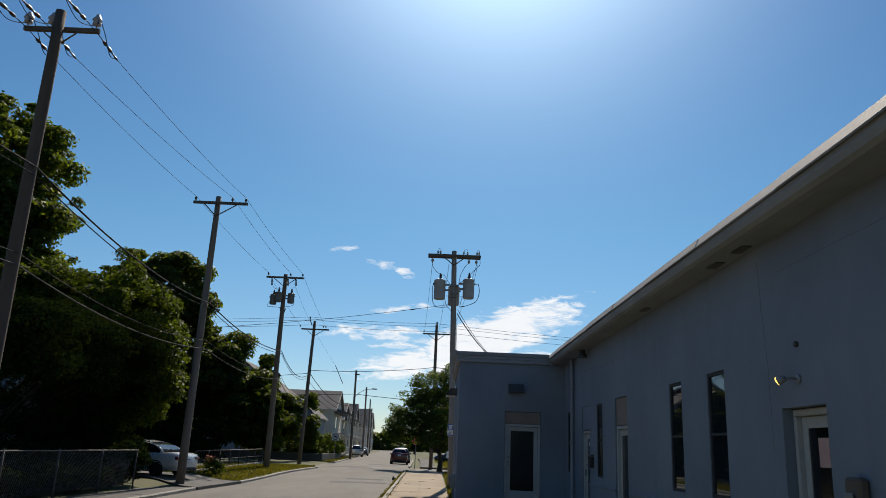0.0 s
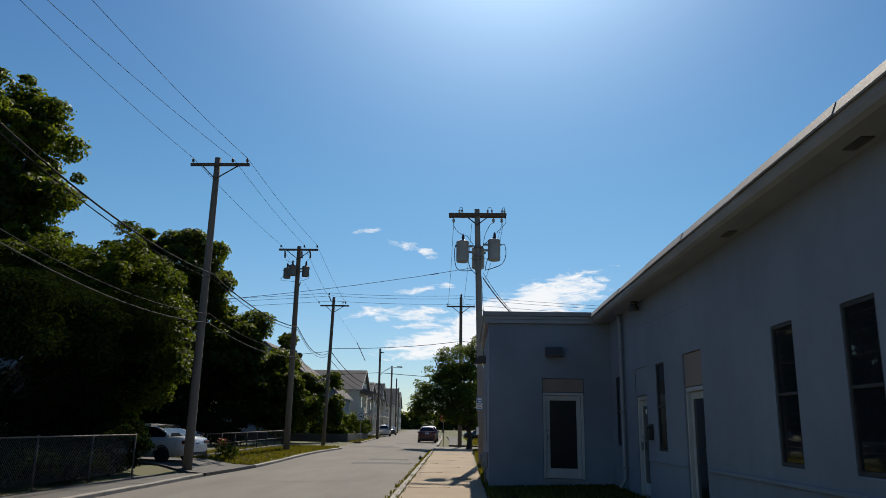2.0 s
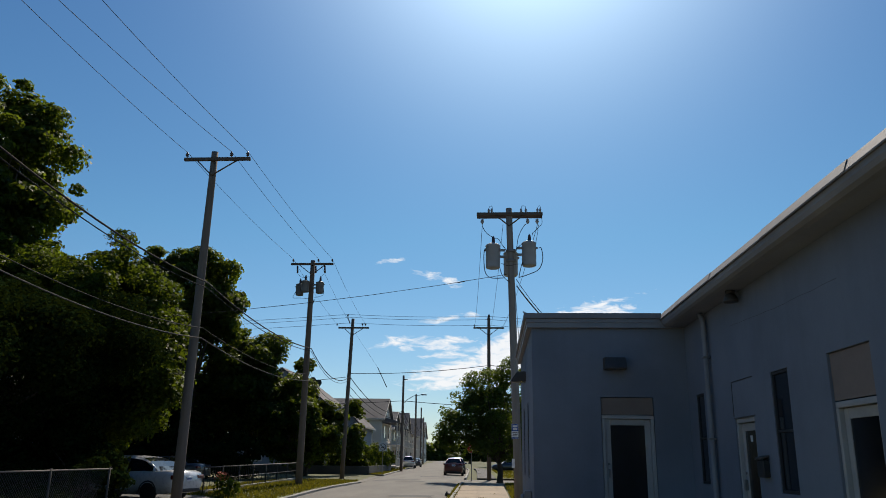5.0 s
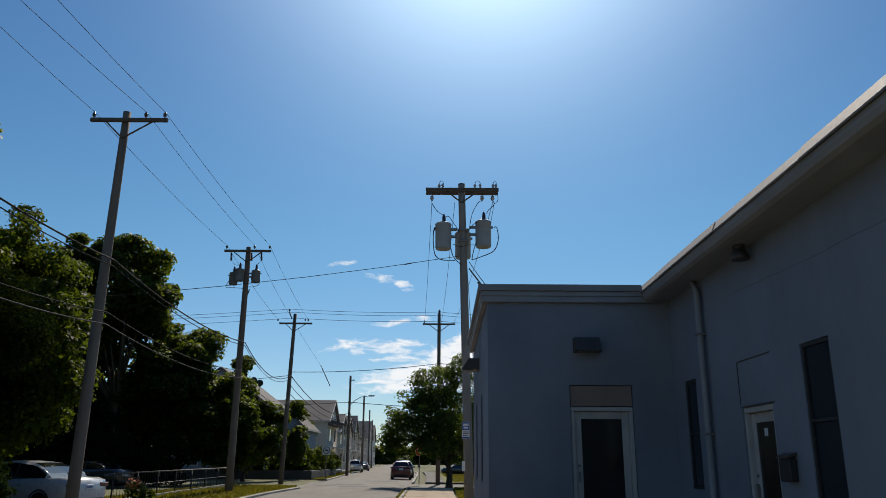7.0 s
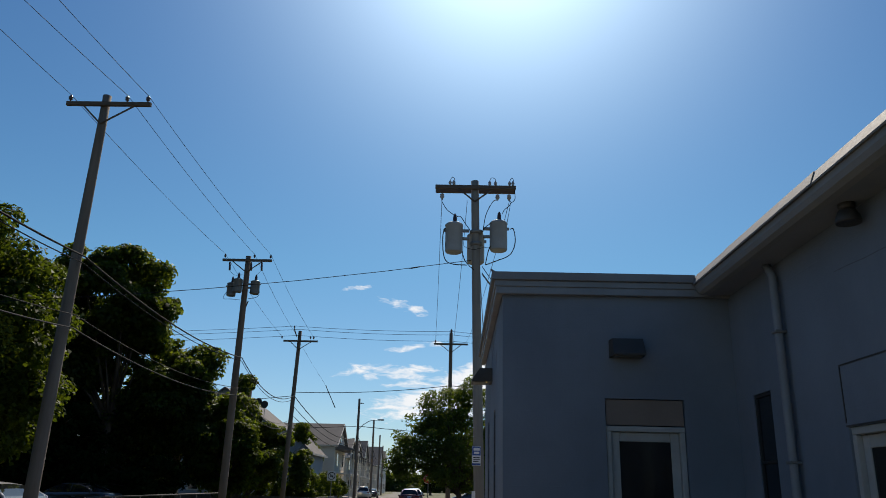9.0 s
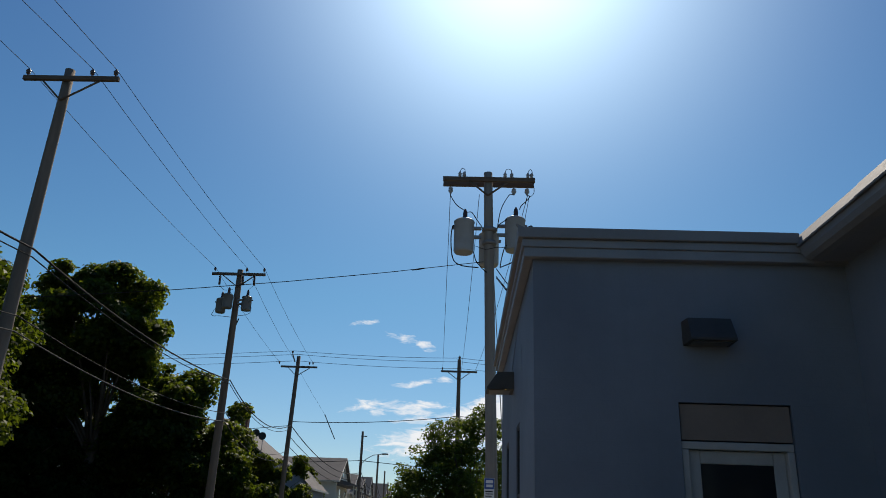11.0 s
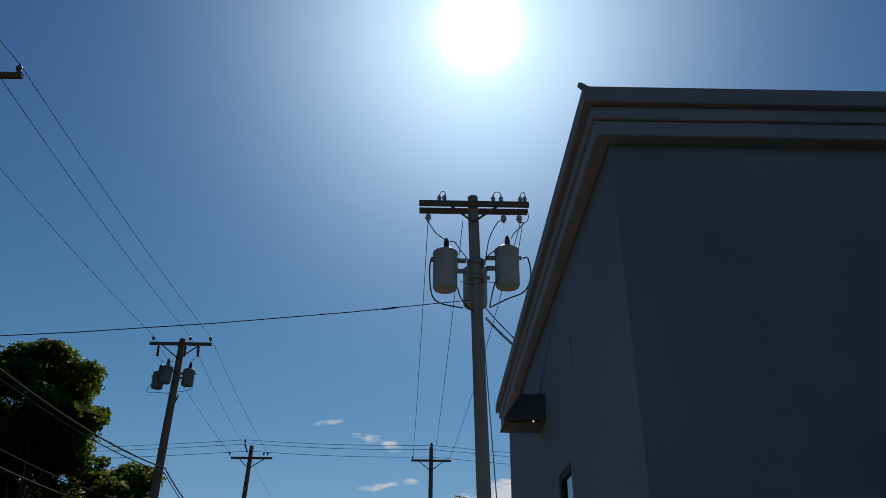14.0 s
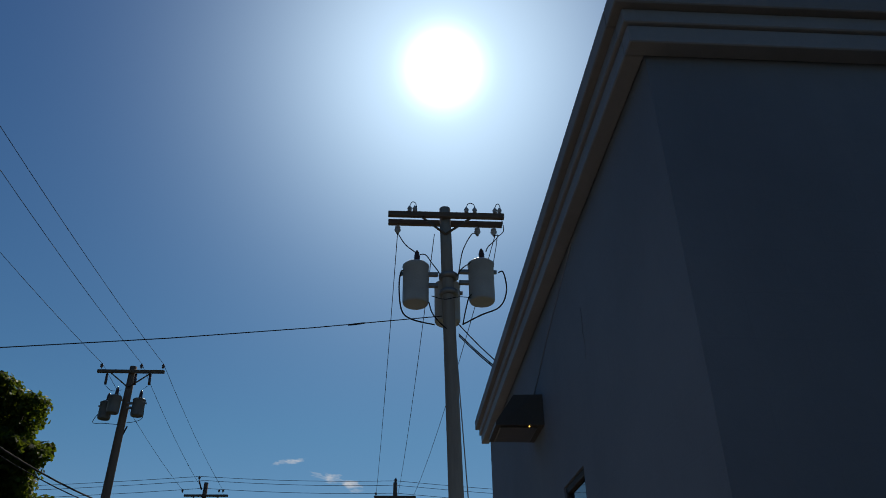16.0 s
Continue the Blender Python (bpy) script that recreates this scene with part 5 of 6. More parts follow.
# ---- cars ----
def car(name, at, turn, paint, label, length=4.65, width=1.8, height=1.44, hatch=False):
    """A car; its nose points along +y before the turn."""
    c = thing(name, label, "car", at, turn=turn)
    L, W, H = length / 2, width / 2, height
    tail = 0.20 if hatch else 0.0
    # stations along the length: y, lower edge, shoulder height, half width
    body = [(-L, 0.42, 0.78 + tail, W * 0.80), (-L + 0.06, 0.30, 0.93 + tail, W * 0.90), (-L + 0.35, 0.25, 1.0 + tail * 0.5, W * 0.97), (-L * 0.55, 0.2, 0.98, W), (0, 0.2, 0.95, W), (L * 0.42, 0.2, 0.92, W), (L * 0.62, 0.22, 0.88, W * 0.98), (L - 0.3, 0.25, 0.78, W * 0.92), (L - 0.06, 0.32, 0.66, W * 0.82), (L, 0.42, 0.58, W * 0.7)]
    v, f = [], []
    for y, lo, sh, w in body:
        v += [(-w * 0.86, y, lo), (-w, y, lo + (sh - lo) * 0.35), (-w * 0.985, y, lo + (sh - lo) * 0.75), (-w * 0.90, y, sh), (0, y, sh + 0.03), (w * 0.90, y, sh), (w * 0.985, y, lo + (sh - lo) * 0.75), (w, y, lo + (sh - lo) * 0.35), (w * 0.86, y, lo)]
    m = 9
    for i in range(len(body) - 1):
        for k in range(m - 1):
            a = i * m + k
            f.append((a, a + 1, a + m + 1, a + m))
        f.append((i * m, (i + 1) * m, (i + 1) * m + m - 1, i * m + m - 1))
    f += [tuple(range(m)), tuple((len(body) - 1) * m + k for k in range(m))]
    part("body", Shape().add(v, f, True), paint, c)
    # cabin: an arched shell of stations (y, height), glazed between the pillars
    zb, wb = 0.93, W * 0.89
    if hatch:
        arc = [(-L + 0.12, 0.0), (-L + 0.3, 0.5), (-L + 0.5, 0.86), (-L + 0.75, 0.95), (-L * 0.3, 1.0), (L * 0.02, 1.0), (L * 0.15, 0.95), (L * 0.3, 0.7), (L * 0.42, 0.35), (L * 0.54, 0.0)]
    else:
        arc = [(-L * 0.74, 0.0), (-L * 0.62, 0.36), (-L * 0.48, 0.68), (-L * 0.33, 0.88), (-L * 0.12, 0.98), (L * 0.06, 1.0), (L * 0.17, 0.93), (L * 0.30, 0.70), (L * 0.43, 0.36), (L * 0.55, 0.0)]
    rise = H - zb
    ring = []
    for y, q in arc:
        x0 = wb - 0.03 * q
        x1 = wb - rise * q * 0.36
        ring.append([(x0, y, zb), (x1, y, zb + rise * q * 0.84), (x1 - 0.10 * q, y, zb + rise * q * 0.96), (0, y, zb + rise * q)])

    def strip(nm, spans, a, b, mat, both=True, out=0.0):
        for s in ((-1, 1) if both else (1,)):
            shell = Shape()
            for i in spans:
                for k in range(a, b):
                    pts = [ring[i][k], ring[i + 1][k], ring[i + 1][k + 1], ring[i][k + 1]]
                    shell.add([(s * (x + out), y, z) for x, y, z in pts], [(0, 1, 2, 3)], True)
                    if not both:
                        shell.add([(-x, y, z) for x, y, z in pts], [(0, 1, 2, 3)], True)
            part(nm, shell, mat, c)
    strip("pillar", [0, 8], 0, 1, paint)
    strip("side_window", [1, 2, 3], 0, 1, "glass")
    strip("side_window", [4, 5, 6, 7], 0, 1, "glass")
    strip("rear_window", [0, 1, 2] if not hatch else [0, 1], 2, 3, "glass", False)
    strip("windscreen", [6, 7, 8], 2, 3, "glass", False)
    strip("roof", [3, 4, 5] if not hatch else [2, 3, 4, 5], 2, 3, paint, False)
    strip("roof_rail", range(9), 1, 2, paint)
    for s in (-1, 1):
        part("pillar", Shape().tube([(s * (p[0] + 0.004), p[1], p[2]) for p in (ring[4][0], ring[4][1])], 0.03, 6), "ink", c)
        part("pillar", Shape().tube([(s * ((ring[1][0][0] + 0.004)), ring[1][0][1], zb), (s * (ring[1][1][0] + 0.004), ring[1][1][1], ring[1][1][2]), (s * (ring[2][1][0] + 0.004), ring[2][1][1], ring[2][1][2])], 0.04, 6), paint, c)
        part("door_seam", Shape().tube([(s * (W + 0.001), -L * 0.12, 0.32), (s * (W * 0.99), -L * 0.12, 0.72), (s * W * 0.9, -L * 0.12, 0.94)], 0.005, 4), "ink", c)
        part("door_handle", Shape().box(s * (W - 0.005) - 0.02, s * (W - 0.005) + 0.02, -L * 0.3, -L * 0.22, 0.76, 0.79, 0.008), "rim", c)
        part("mirror", Shape().box(s * (W + 0.04) - 0.09, s * (W + 0.04) + 0.09, L * 0.34, L * 0.34 + 0.1, 0.95, 1.08, 0.03), paint, c)
        part("tail_lamp", Shape().box(min(s * W * 0.5, s * W * 0.93), max(s * W * 0.5, s * W * 0.93), -L - 0.015, -L + 0.14, 0.72 + tail, 0.86 + tail, 0.03), "tail", c, "dark red tail lamp")
        part("head_lamp", Shape().box(min(s * W * 0.42, s * W * 0.78), max(s * W * 0.42, s * W * 0.78), L - 0.22, L - 0.03, 0.56, 0.68, 0.03), "rim", c)
        for yw in (-L + 0.98, L - 0.9):
            wheel = part("wheel", Shape().lathe((s * (W - 0.19), yw, 0.31), [(-0.02 * s, 0.2), (0.0, 0.29), (0.03 * s, 0.31), (0.17 * s, 0.31), (0.2 * s, 0.28), (0.2 * s, 0.2)], 24, "x"), "rubber", c)
            part("rim", Shape().lathe((s * (W - 0.02), yw, 0.31), [(-0.03 * s, 0.2), (0.02 * s, 0.2), (0.03 * s, 0.17), (0.01 * s, 0.06), (0.025 * s, 0.03)], 16, "x"), "rim", wheel)
            part("arch", Shape().tube([(s * (W - 0.012), yw + 0.345 * math.cos(a), 0.31 + 0.345 * math.sin(a)) for a in spread(0, math.pi, 13)], 0.028, 6), "ink", c)
    part("number_plate", Shape().box(-0.16, 0.16, -L - 0.02, -L + 0.03, 0.66 + tail, 0.80 + tail, 0.005), "plate", c)
    part("plate_bar", Shape().box(-0.12, 0.12, -L - 0.026, -L - 0.018, 0.71 + tail, 0.75 + tail), "ink_blue", c)
    part("bumper_trim", Shape().box(-W * 0.75, W * 0.75, -L - 0.02, -L + 0.12, 0.3, 0.42, 0.03), "ink", c)
    return c


car("white_sedan", (-12.5, 33.68, -0.05), 75.0, "car_white", "white sedan parked in the shaded driveway", 4.65, 1.82, 1.5)
car("red_car", (-3.4, 79.3, -0.13), 2.0, "car_red", "dark red hatchback parked at the kerb", 4.4, 1.8, 1.62, True)
car("dark_suv", (-3.55, 88.0, -0.13), 2.0, "car_dark", "dark car parked along the kerb", 4.6, 1.85, 1.66, True)
car("silver_car", (-3.85, 95.5, -0.13), 2.5, "car_silver", "silver car parked along the kerb", 4.5, 1.8, 1.5, True)
car("dark_car", (-4.4, 106.0, -0.13), 3.0, "car_dark", "dark car parked along the kerb")
car("silver_car", (-5.3, 128.0, -0.13), 3.0, "car_silver", "silver car parked along the kerb", 4.5, 1.8, 1.5, True)
car("white_suv", (-12.0, 119.5, -0.15), 3.0, "car_silver", "pale sport utility car parked beside the houses", 4.7, 1.9, 1.75, True)
car("dark_car", (-12.6, 136.0, -0.15), 3.0, "car_dark", "dark car parked beside the houses")
car("dark_car", (2.4, 92.0, 0.0), 95.0, "car_dark", "dark car standing on a driveway")
car("dark_car", (-19.3, 52.8, -0.05), 80.0, "car_dark", "dark car in the shade under the trees")


# ---- houses ----
def house(name, x0, x1, y0, y1, eave_z, ridge_z, siding, label, ridge="x", porch=False, chimney=None, rows=2, roof_mat="shingle"):
    h = thing(name, label, "house", ((x0 + x1) / 2, (y0 + y1) / 2, 0))
    a, b, c, d = x0 - (x0 + x1) / 2, x1 - (x0 + x1) / 2, y0 - (y0 + y1) / 2, y1 - (y0 + y1) / 2
    part("wall", Shape().box(a, b, c, d, -0.3, eave_z), siding, h)
    o = 0.35
    if ridge == "x":
        part("gable_wall", Shape().prism([(c, eave_z - 0.01), (d, eave_z - 0.01), (0, ridge_z - 0.12)], a + 0.004, b - 0.004, "x"), siding, h)
        k = (ridge_z - eave_z) / (d + 0)
        out = [(c - o, eave_z - o * k), (0, ridge_z), (d + o, eave_z - o * k), (d + o, eave_z - o * k - 0.16), (0, ridge_z - 0.16), (c - o, eave_z - o * k - 0.16)]
        part("roof", Shape().prism(out, a - o, b + o, "x"), roof_mat, h)
        part("barge_board", Shape().prism([(c - o - 0.02, eave_z - o * k - 0.2), (0, ridge_z - 0.2), (d + o + 0.02, eave_z - o * k - 0.2), (d + o + 0.02, eave_z - o * k - 0.02), (0, ridge_z - 0.02), (c - o - 0.02, eave_z - o * k - 0.02)], b + o, b + o + 0.05, "x"), "siding_white", h)
        part("gutter", Shape().box(a - o, b + o, c - o - 0.09, c - o, eave_z - o * k - 0.17, eave_z - o * k - 0.03), "siding_white", h)
    else:
        part("gable_wall", Shape().prism([(a, eave_z - 0.01), (b, eave_z - 0.01), (0, ridge_z - 0.12)], c + 0.004, d - 0.004, "y"), siding, h)
        k = (ridge_z - eave_z) / b
        out = [(a - o, eave_z - o * k), (0, ridge_z), (b + o, eave_z - o * k), (b + o, eave_z - o * k - 0.16), (0, ridge_z - 0.16), (a - o, eave_z - o * k - 0.16)]
        part("roof", Shape().prism(out, c - o, d + o, "y"), roof_mat, h)
        part("gutter", Shape().box(b + o, b + o + 0.09, c - o, d + o, eave_z - o * k - 0.17, eave_z - o * k - 0.03), "siding_white", h)
    # clapboard lines
    s = Shape()
    z = 0.3
    while z < eave_z - 0.2:
        s.box(a - 0.012, b + 0.012, c - 0.012, d + 0.012, z, z + 0.025)
        z += 0.24
    part("clapboards", s, siding, h)
    def win(at, axis, w=0.9, hh=1.45):
        x, y, z = at
        wn = part("window", Shape().box(x - (w / 2 + 0.1 if axis == "y" else 0.05), x + (w / 2 + 0.1 if axis == "y" else 0.05), y - (0.05 if axis == "y" else w / 2 + 0.1), y + (0.05 if axis == "y" else w / 2 + 0.1), z - 0.1, z + hh + 0.1, 0.01), "siding_white", h)
        for q in (0, 1):
            part("pane", Shape().box(x - (w / 2 if axis == "y" else 0.065), x + (w / 2 if axis == "y" else 0.065), y - (0.065 if axis == "y" else w / 2), y + (0.065 if axis == "y" else w / 2), z + q * hh / 2 + 0.03, z + (q + 1) * hh / 2 - 0.03), "glass", wn)
    for r in range(rows):
        zz = 0.95 + r * 2.75
        if zz + 1.5 > eave_z:
            break
        n = max(2, int((d - c) / 3.2))
        for i in range(n):
            win((b, c + (d - c) * (i + 0.5) / n, zz), "x")
        n = max(2, int((b - a) / 3.4))
        for i in range(n):
            win((a + (b - a) * (i + 0.5) / n, c, zz), "y")
    if ridge == "x":
        win((b, 0, eave_z + 0.4), "x", 0.7, 1.0)
    if porch:
        for zf in (0.35, 3.0):
            part("porch_floor", Shape().box(b + 0.02, b + 1.9, c + 0.6, d - 0.6, zf - 0.14, zf, 0.02), "siding_white", h)
            for i in range(15):
                yy = c + 0.7 + (d - c - 1.4) * i / 14
                part("baluster", Shape().box(b + 1.8, b + 1.84, yy - 0.02, yy + 0.02, zf, zf + 0.85), "siding_white", h)
            part("porch_rail", Shape().box(b + 1.77, b + 1.87, c + 0.6, d - 0.6, zf + 0.85, zf + 0.92), "siding_white", h)
        for i in range(4):
            yy = c + 0.7 + (d - c - 1.4) * i / 3
            part("porch_post", Shape().box(b + 1.74, b + 1.88, yy - 0.07, yy + 0.07, -0.2, 5.55, 0.015), "siding_white", h)
        part("porch_roof", Shape().prism([(b - 0.05, 6.25), (b + 2.15, 5.62), (b + 2.15, 5.5), (b - 0.05, 5.5)], c + 0.4, d - 0.4, "y"), roof_mat, h)
        part("door", Shape().box(b, b + 0.05, -0.45, 0.45, 0.35, 2.4, 0.01), "brick", h)
    if chimney:
        cx, cy, cz = chimney
        part("chimney", Shape().box(cx - 0.3, cx + 0.3, cy - 0.35, cy + 0.35, eave_z, cz, 0.02).box(cx - 0.36, cx + 0.36, cy - 0.41, cy + 0.41, cz - 0.25, cz - 0.08, 0.02), "brick", h)
    return h


house("corner_house", -25.7, -17.5, 84, 95, 7.3, 10.3, "siding_blue", "tall grey-blue house half hidden behind trees", "y", chimney=(2.0, -5.0, 11.0))
house("house_wing", -17.4, -13.9, 88, 96, 4.9, 6.6, "siding_blue", "lower grey-blue house wing with shingle roof", "y", rows=2)
for x, z in ((-18.3, 8.95), (-17.7, 8.7)):
    dish = thing("satellite_dish", "dark round satellite dish on the roof", "satellite dish", (x, 83.9, z - 0.75))
    part("reflector", Shape().lathe((0, 0, 0.75), [(0.0, 0.04), (-0.06, 0.18), (-0.14, 0.34), (-0.16, 0.35)], 18, "y"), "ink", dish)
    part("mast", Shape().tube([(0, 0.1, -0.7), (0, 0.05, 0.7)], 0.03, 6), "steel", dish)
house("white_house", -22.0, -13.4, 100.5, 109, 6.2, 8.7, "siding_white", "white clapboard house with a two-storey porch", "x", porch=True)
house("white_house", -25.0, -15.2, 124, 133, 5.8, 8.4, "siding_cream", "cream gabled house with a two-storey porch", "x", porch=True)
house("white_house", -27.0, -16.6, 143, 152, 6.0, 8.9, "siding_white", "white gabled house with a two-storey porch", "x", porch=True)
house("white_house", -29.0, -17.8, 164, 173, 6.6, 10.4, "siding_cream", "cream gabled house along the street", "x", porch=True)
house("white_house", -29.0, -17.2, 190, 200, 6.6, 10.6, "siding_white", "white gabled house along the street", "x")
house("white_house", -31.0, -19.2, 220, 232, 6.8, 11.0, "siding_white", "white gabled house far down the street", "x")
house("garage", -27.0, -18.6, 32.0, 36.4, 3.1, 4.4, "siding_blue", "pale blue garage in deep shade behind the trees", "x", rows=0)
house("yard_house", -40.0, -29.5, 46.0, 58.0, 5.6, 8.6, "siding_blue", "grey-blue house in the shade behind the maple", "y")
house("far_house", 6.0, 16.0, 112, 124, 5.6, 8.5, "siding_cream", "cream house behind the street tree", "x")

tree("far_tree", (-30.0, 262, 0), 0.4, 4, [(-29.5, 262, 9, 6, 6, 5.0), (-37, 265, 8, 7, 6, 5)], 7000, 0.9, "leaf_shaded", "distant dark green tree at the street's end", 51, 2.2)
tree("far_tree", (-6.0, 215, 0), 0.3, 2, [(-6.0, 215, 3.6, 2.4, 2.6, 2.6)], 2200, 0.8, "leaf_shaded", "distant dark green tree along the street", 52, 2.0)
tree("far_tree", (3.0, 150, 0), 0.3, 3, [(3.0, 150, 6, 5, 5, 4.5)], 7000, 0.6, "leaf_shaded", "dark green tree along the street", 53, 1.6)
tree("far_tree", (-16.8, 96.5, 0), 0.2, 2.5, [(-15.6, 96.5, 4.2, 1.6, 1.6, 2.8), (-16.6, 97, 6.3, 1.3, 1.2, 1.4)], 7000, 0.3, "leaf_light", "slim light green tree beside the houses", 54, 0.8)
tree("shrub", (-12.2, 98.0, 0), 0.08, 0.4, [(-12.4, 97.2, 1.1, 1.0, 2.2, 1.1)], 4000, 0.2, "leaf_light", "light green shrub in a front garden", 55, 0.6, category="shrub")
for k in range(16):
    x = -190 + k * 24 + random.uniform(-12, 12)
    tree("far_wood", (x, 330 + random.uniform(-20, 30), 0), 0.5, 4, [(x, 335, 4, 18, 10, 5 + random.uniform(-1.5, 1.5)), (x, 330, 1.0, 18, 4, 2.2)], 6000, 1.8, "leaf_maple", "distant belt of dark green trees", 60 + k, 3.6, category="trees")

# far poles down the left side
P5 = pole((-10.45, 97.0, 0.0), 10.9, 0.17, 0.12, "pole_brown", "dark wooden pole with a street lamp arm")
part("lamp_arm", Shape().tube([(0.1, 0, 7.6), (0.6, 0, 8.1), (1.3, 0, 8.5), (2.2, 0, 8.62)], 0.035, 8), "steel", P5)
part("lamp_head", Shape().box(2.15, 2.85, -0.14, 0.14, 8.56, 8.7, 0.04), "steel", P5, "grey street lamp head")
part("bracket", Shape().box(0.1, 0.5, -0.04, 0.04, 10.35, 10.45, 0.01), "arm", P5)
pole((-11.3, 121.0, 0.0), 10.6, 0.17, 0.12, "pole_brown", "dark wooden pole along the houses")
pole((-13.2, 150.0, 0.0), 10.4, 0.17, 0.12, "pole_brown", "dark wooden pole along the houses")
pole((-15.6, 182.0, 0.0), 10.2, 0.17, 0.12, "pole_brown", "dark wooden pole along the houses")
for (a, b) in (((-10.65, 64.0), (-10.45, 97.0)), ((-10.45, 97.0), (-11.3, 121.0)), ((-11.3, 121.0), (-13.2, 150.0)), ((-13.2, 150.0), (-15.6, 182.0))):
    for z, r, s in ((7.0, 0.03, 1.1), (6.3, 0.022, 0.9), (5.7, 0.02, 0.8)):
        wire((a[0], a[1], z + (0.3 if a[1] < 70 else 0)), (b[0], b[1], z - 0.3), s, r, "wire", "thick telephone cable between poles")
wire((-10.75, 64.0, 7.6), (-0.05, 65.0, 8.4), 0.2, 0.022, "wire", "cable crossing the street between poles")
wire((-45, 60.0, 5.6), (-10.75, 64.0, 7.35), 0.7, 0.02, "wire", "cable running off to the houses")
wire((-45, 92.0, 7.2), (-10.45, 97.0, 7.9), 0.5, 0.03, "wire", "cable crossing the street")
wire((-10.45, 97.0, 7.9), (14, 99.0, 7.4), 0.35, 0.035, "wire", "cable crossing the street")
wire((-0.05, 65.0, 8.4), (30, 67, 8.2), 0.5, 0.025, "wire", "cable crossing the street between poles")
# short hanging piece of line
single("hanging_line", Shape().tube([(-8.5, 63.5, 8.05), (-7.75, 63.5, 6.55)], 0.03, 6), "wire", "short loose piece of dark line hanging from a wire", "wire")
wire((-10.7, 63.8, 11.2), (-8.5, 63.5, 8.05), 0.05, 0.006, "wire_bare")
guy = thing("guy_wire", "steel guy wire with a yellow plastic guard", "guy wire", (1.62, 35.0, 0))
part("strand", Shape().tube([(0, 0, -0.1), (-0.55, -0.85, 8.0)], 0.012, 5), "steel", guy)
part("guard", Shape().tube([(0.03, 0, 0.1), (-0.2, -0.3, 3.1)], 0.05, 8), "yellow", guy, "bright yellow plastic guard")
for z in (1.2,):
    part("pole_marker", Shape().box(-0.05, 0.05, -0.17, -0.155, z, z + 0.3), "sign_white", R1)


# ---- signs ----
def bars(parent, rows, y, mat):
    for x0, x1, z0, z1 in rows:
        part("bar", Shape().box(x0, x1, y - 0.004, y, z0, z1), mat, parent)


plate = thing("pole_sign", "blue and white notice plate fixed to the pole", "sign", (1.02, 33.79, 2.17))
part("plate", Shape().box(-0.12, 0.12, 0, 0.01, 0, 0.52, 0.004), "sign_white", plate)
part("blue_field", Shape().box(-0.115, 0.115, -0.005, -0.001, 0.27, 0.51), "ink_blue", plate)
bars(plate, [(-0.08, 0.09, 0.40, 0.47), (-0.07, 0.08, 0.31, 0.37)], -0.006, "sign_white")
bars(plate, [(-0.09, 0.09, 0.2, 0.225), (-0.08, 0.09, 0.15, 0.17), (-0.09, 0.06, 0.1, 0.12)], -0.001, "ink")
part("blue_field", Shape().box(-0.115, 0.115, -0.005, -0.001, 0.01, 0.06), "ink_blue", plate)

stop = thing("stop_sign", "red octagonal stop sign on a steel post", "sign", (-1.32, 63.0, -0.1))
part("post", Shape().box(-0.03, 0.03, 0.02, 0.06, 0, 2.6, 0.008), "steel", stop)
octo = lambda r: [(r * math.cos(math.pi / 8 + k * math.pi / 4), 2.28 + r * math.sin(math.pi / 8 + k * math.pi / 4)) for k in range(8)]
part("rim", Shape().prism(octo(0.39), 0.0, 0.012, "y"), "sign_white", stop)
part("face", Shape().prism(octo(0.365), -0.006, -0.001, "y"), "sign_red", stop)
word = bpy.data.curves.new("word", "FONT")
word.body, word.align_x, word.align_y, word.size, word.extrude = "STOP", "CENTER", "CENTER", 0.3, 0.002
word.materials.append(MAT["sign_white"])
letters = new("letters", word)
letters.parent, letters.matrix_basis = stop, pose(0, -0.012, 2.28, 90, 0, 0)

ring = thing("round_sign", "white square sign with black ring and symbol", "sign", (-9.75, 76.5, -0.1))
part("post", Shape().box(-0.03, 0.03, 0.02, 0.06, 0, 2.75, 0.008), "steel", ring)
part("plate", Shape().box(-0.36, 0.36, 0, 0.012, 2.05, 2.78, 0.006), "sign_white", ring)
R = Shape()
R.tube([(0.28 * math.cos(a), -0.008, 2.42 + 0.28 * math.sin(a)) for a in spread(0, 2 * math.pi, 25)], 0.03, 6, caps=False)
part("ring", R, "ink", ring)
part("slash", Shape().tube([(-0.19, -0.008, 2.61), (0.19, -0.008, 2.23)], 0.025, 6), "ink", ring)
part("symbol", Shape().box(-0.14, 0.13, -0.006, -0.001, 2.35, 2.46), "ink", ring)

# crumpled bag on the road
bag = Shape()
bag.lathe((0, 0, 0), [(0.0, 0.08), (0.05, 0.14), (0.1, 0.12), (0.14, 0.06), (0.17, 0.02)], 9)
bag.v = [(x + random.uniform(-0.04, 0.04), y + random.uniform(-0.04, 0.04), max(0, z + random.uniform(-0.03, 0.03))) for x, y, z in bag.v]
b = single("rubbish_bag", bag, "ink", "crumpled dark rubbish lying beside the kerb", "rubbish")
b.location = (-1.75, 41.0, road_z(-1.75, 41.0))


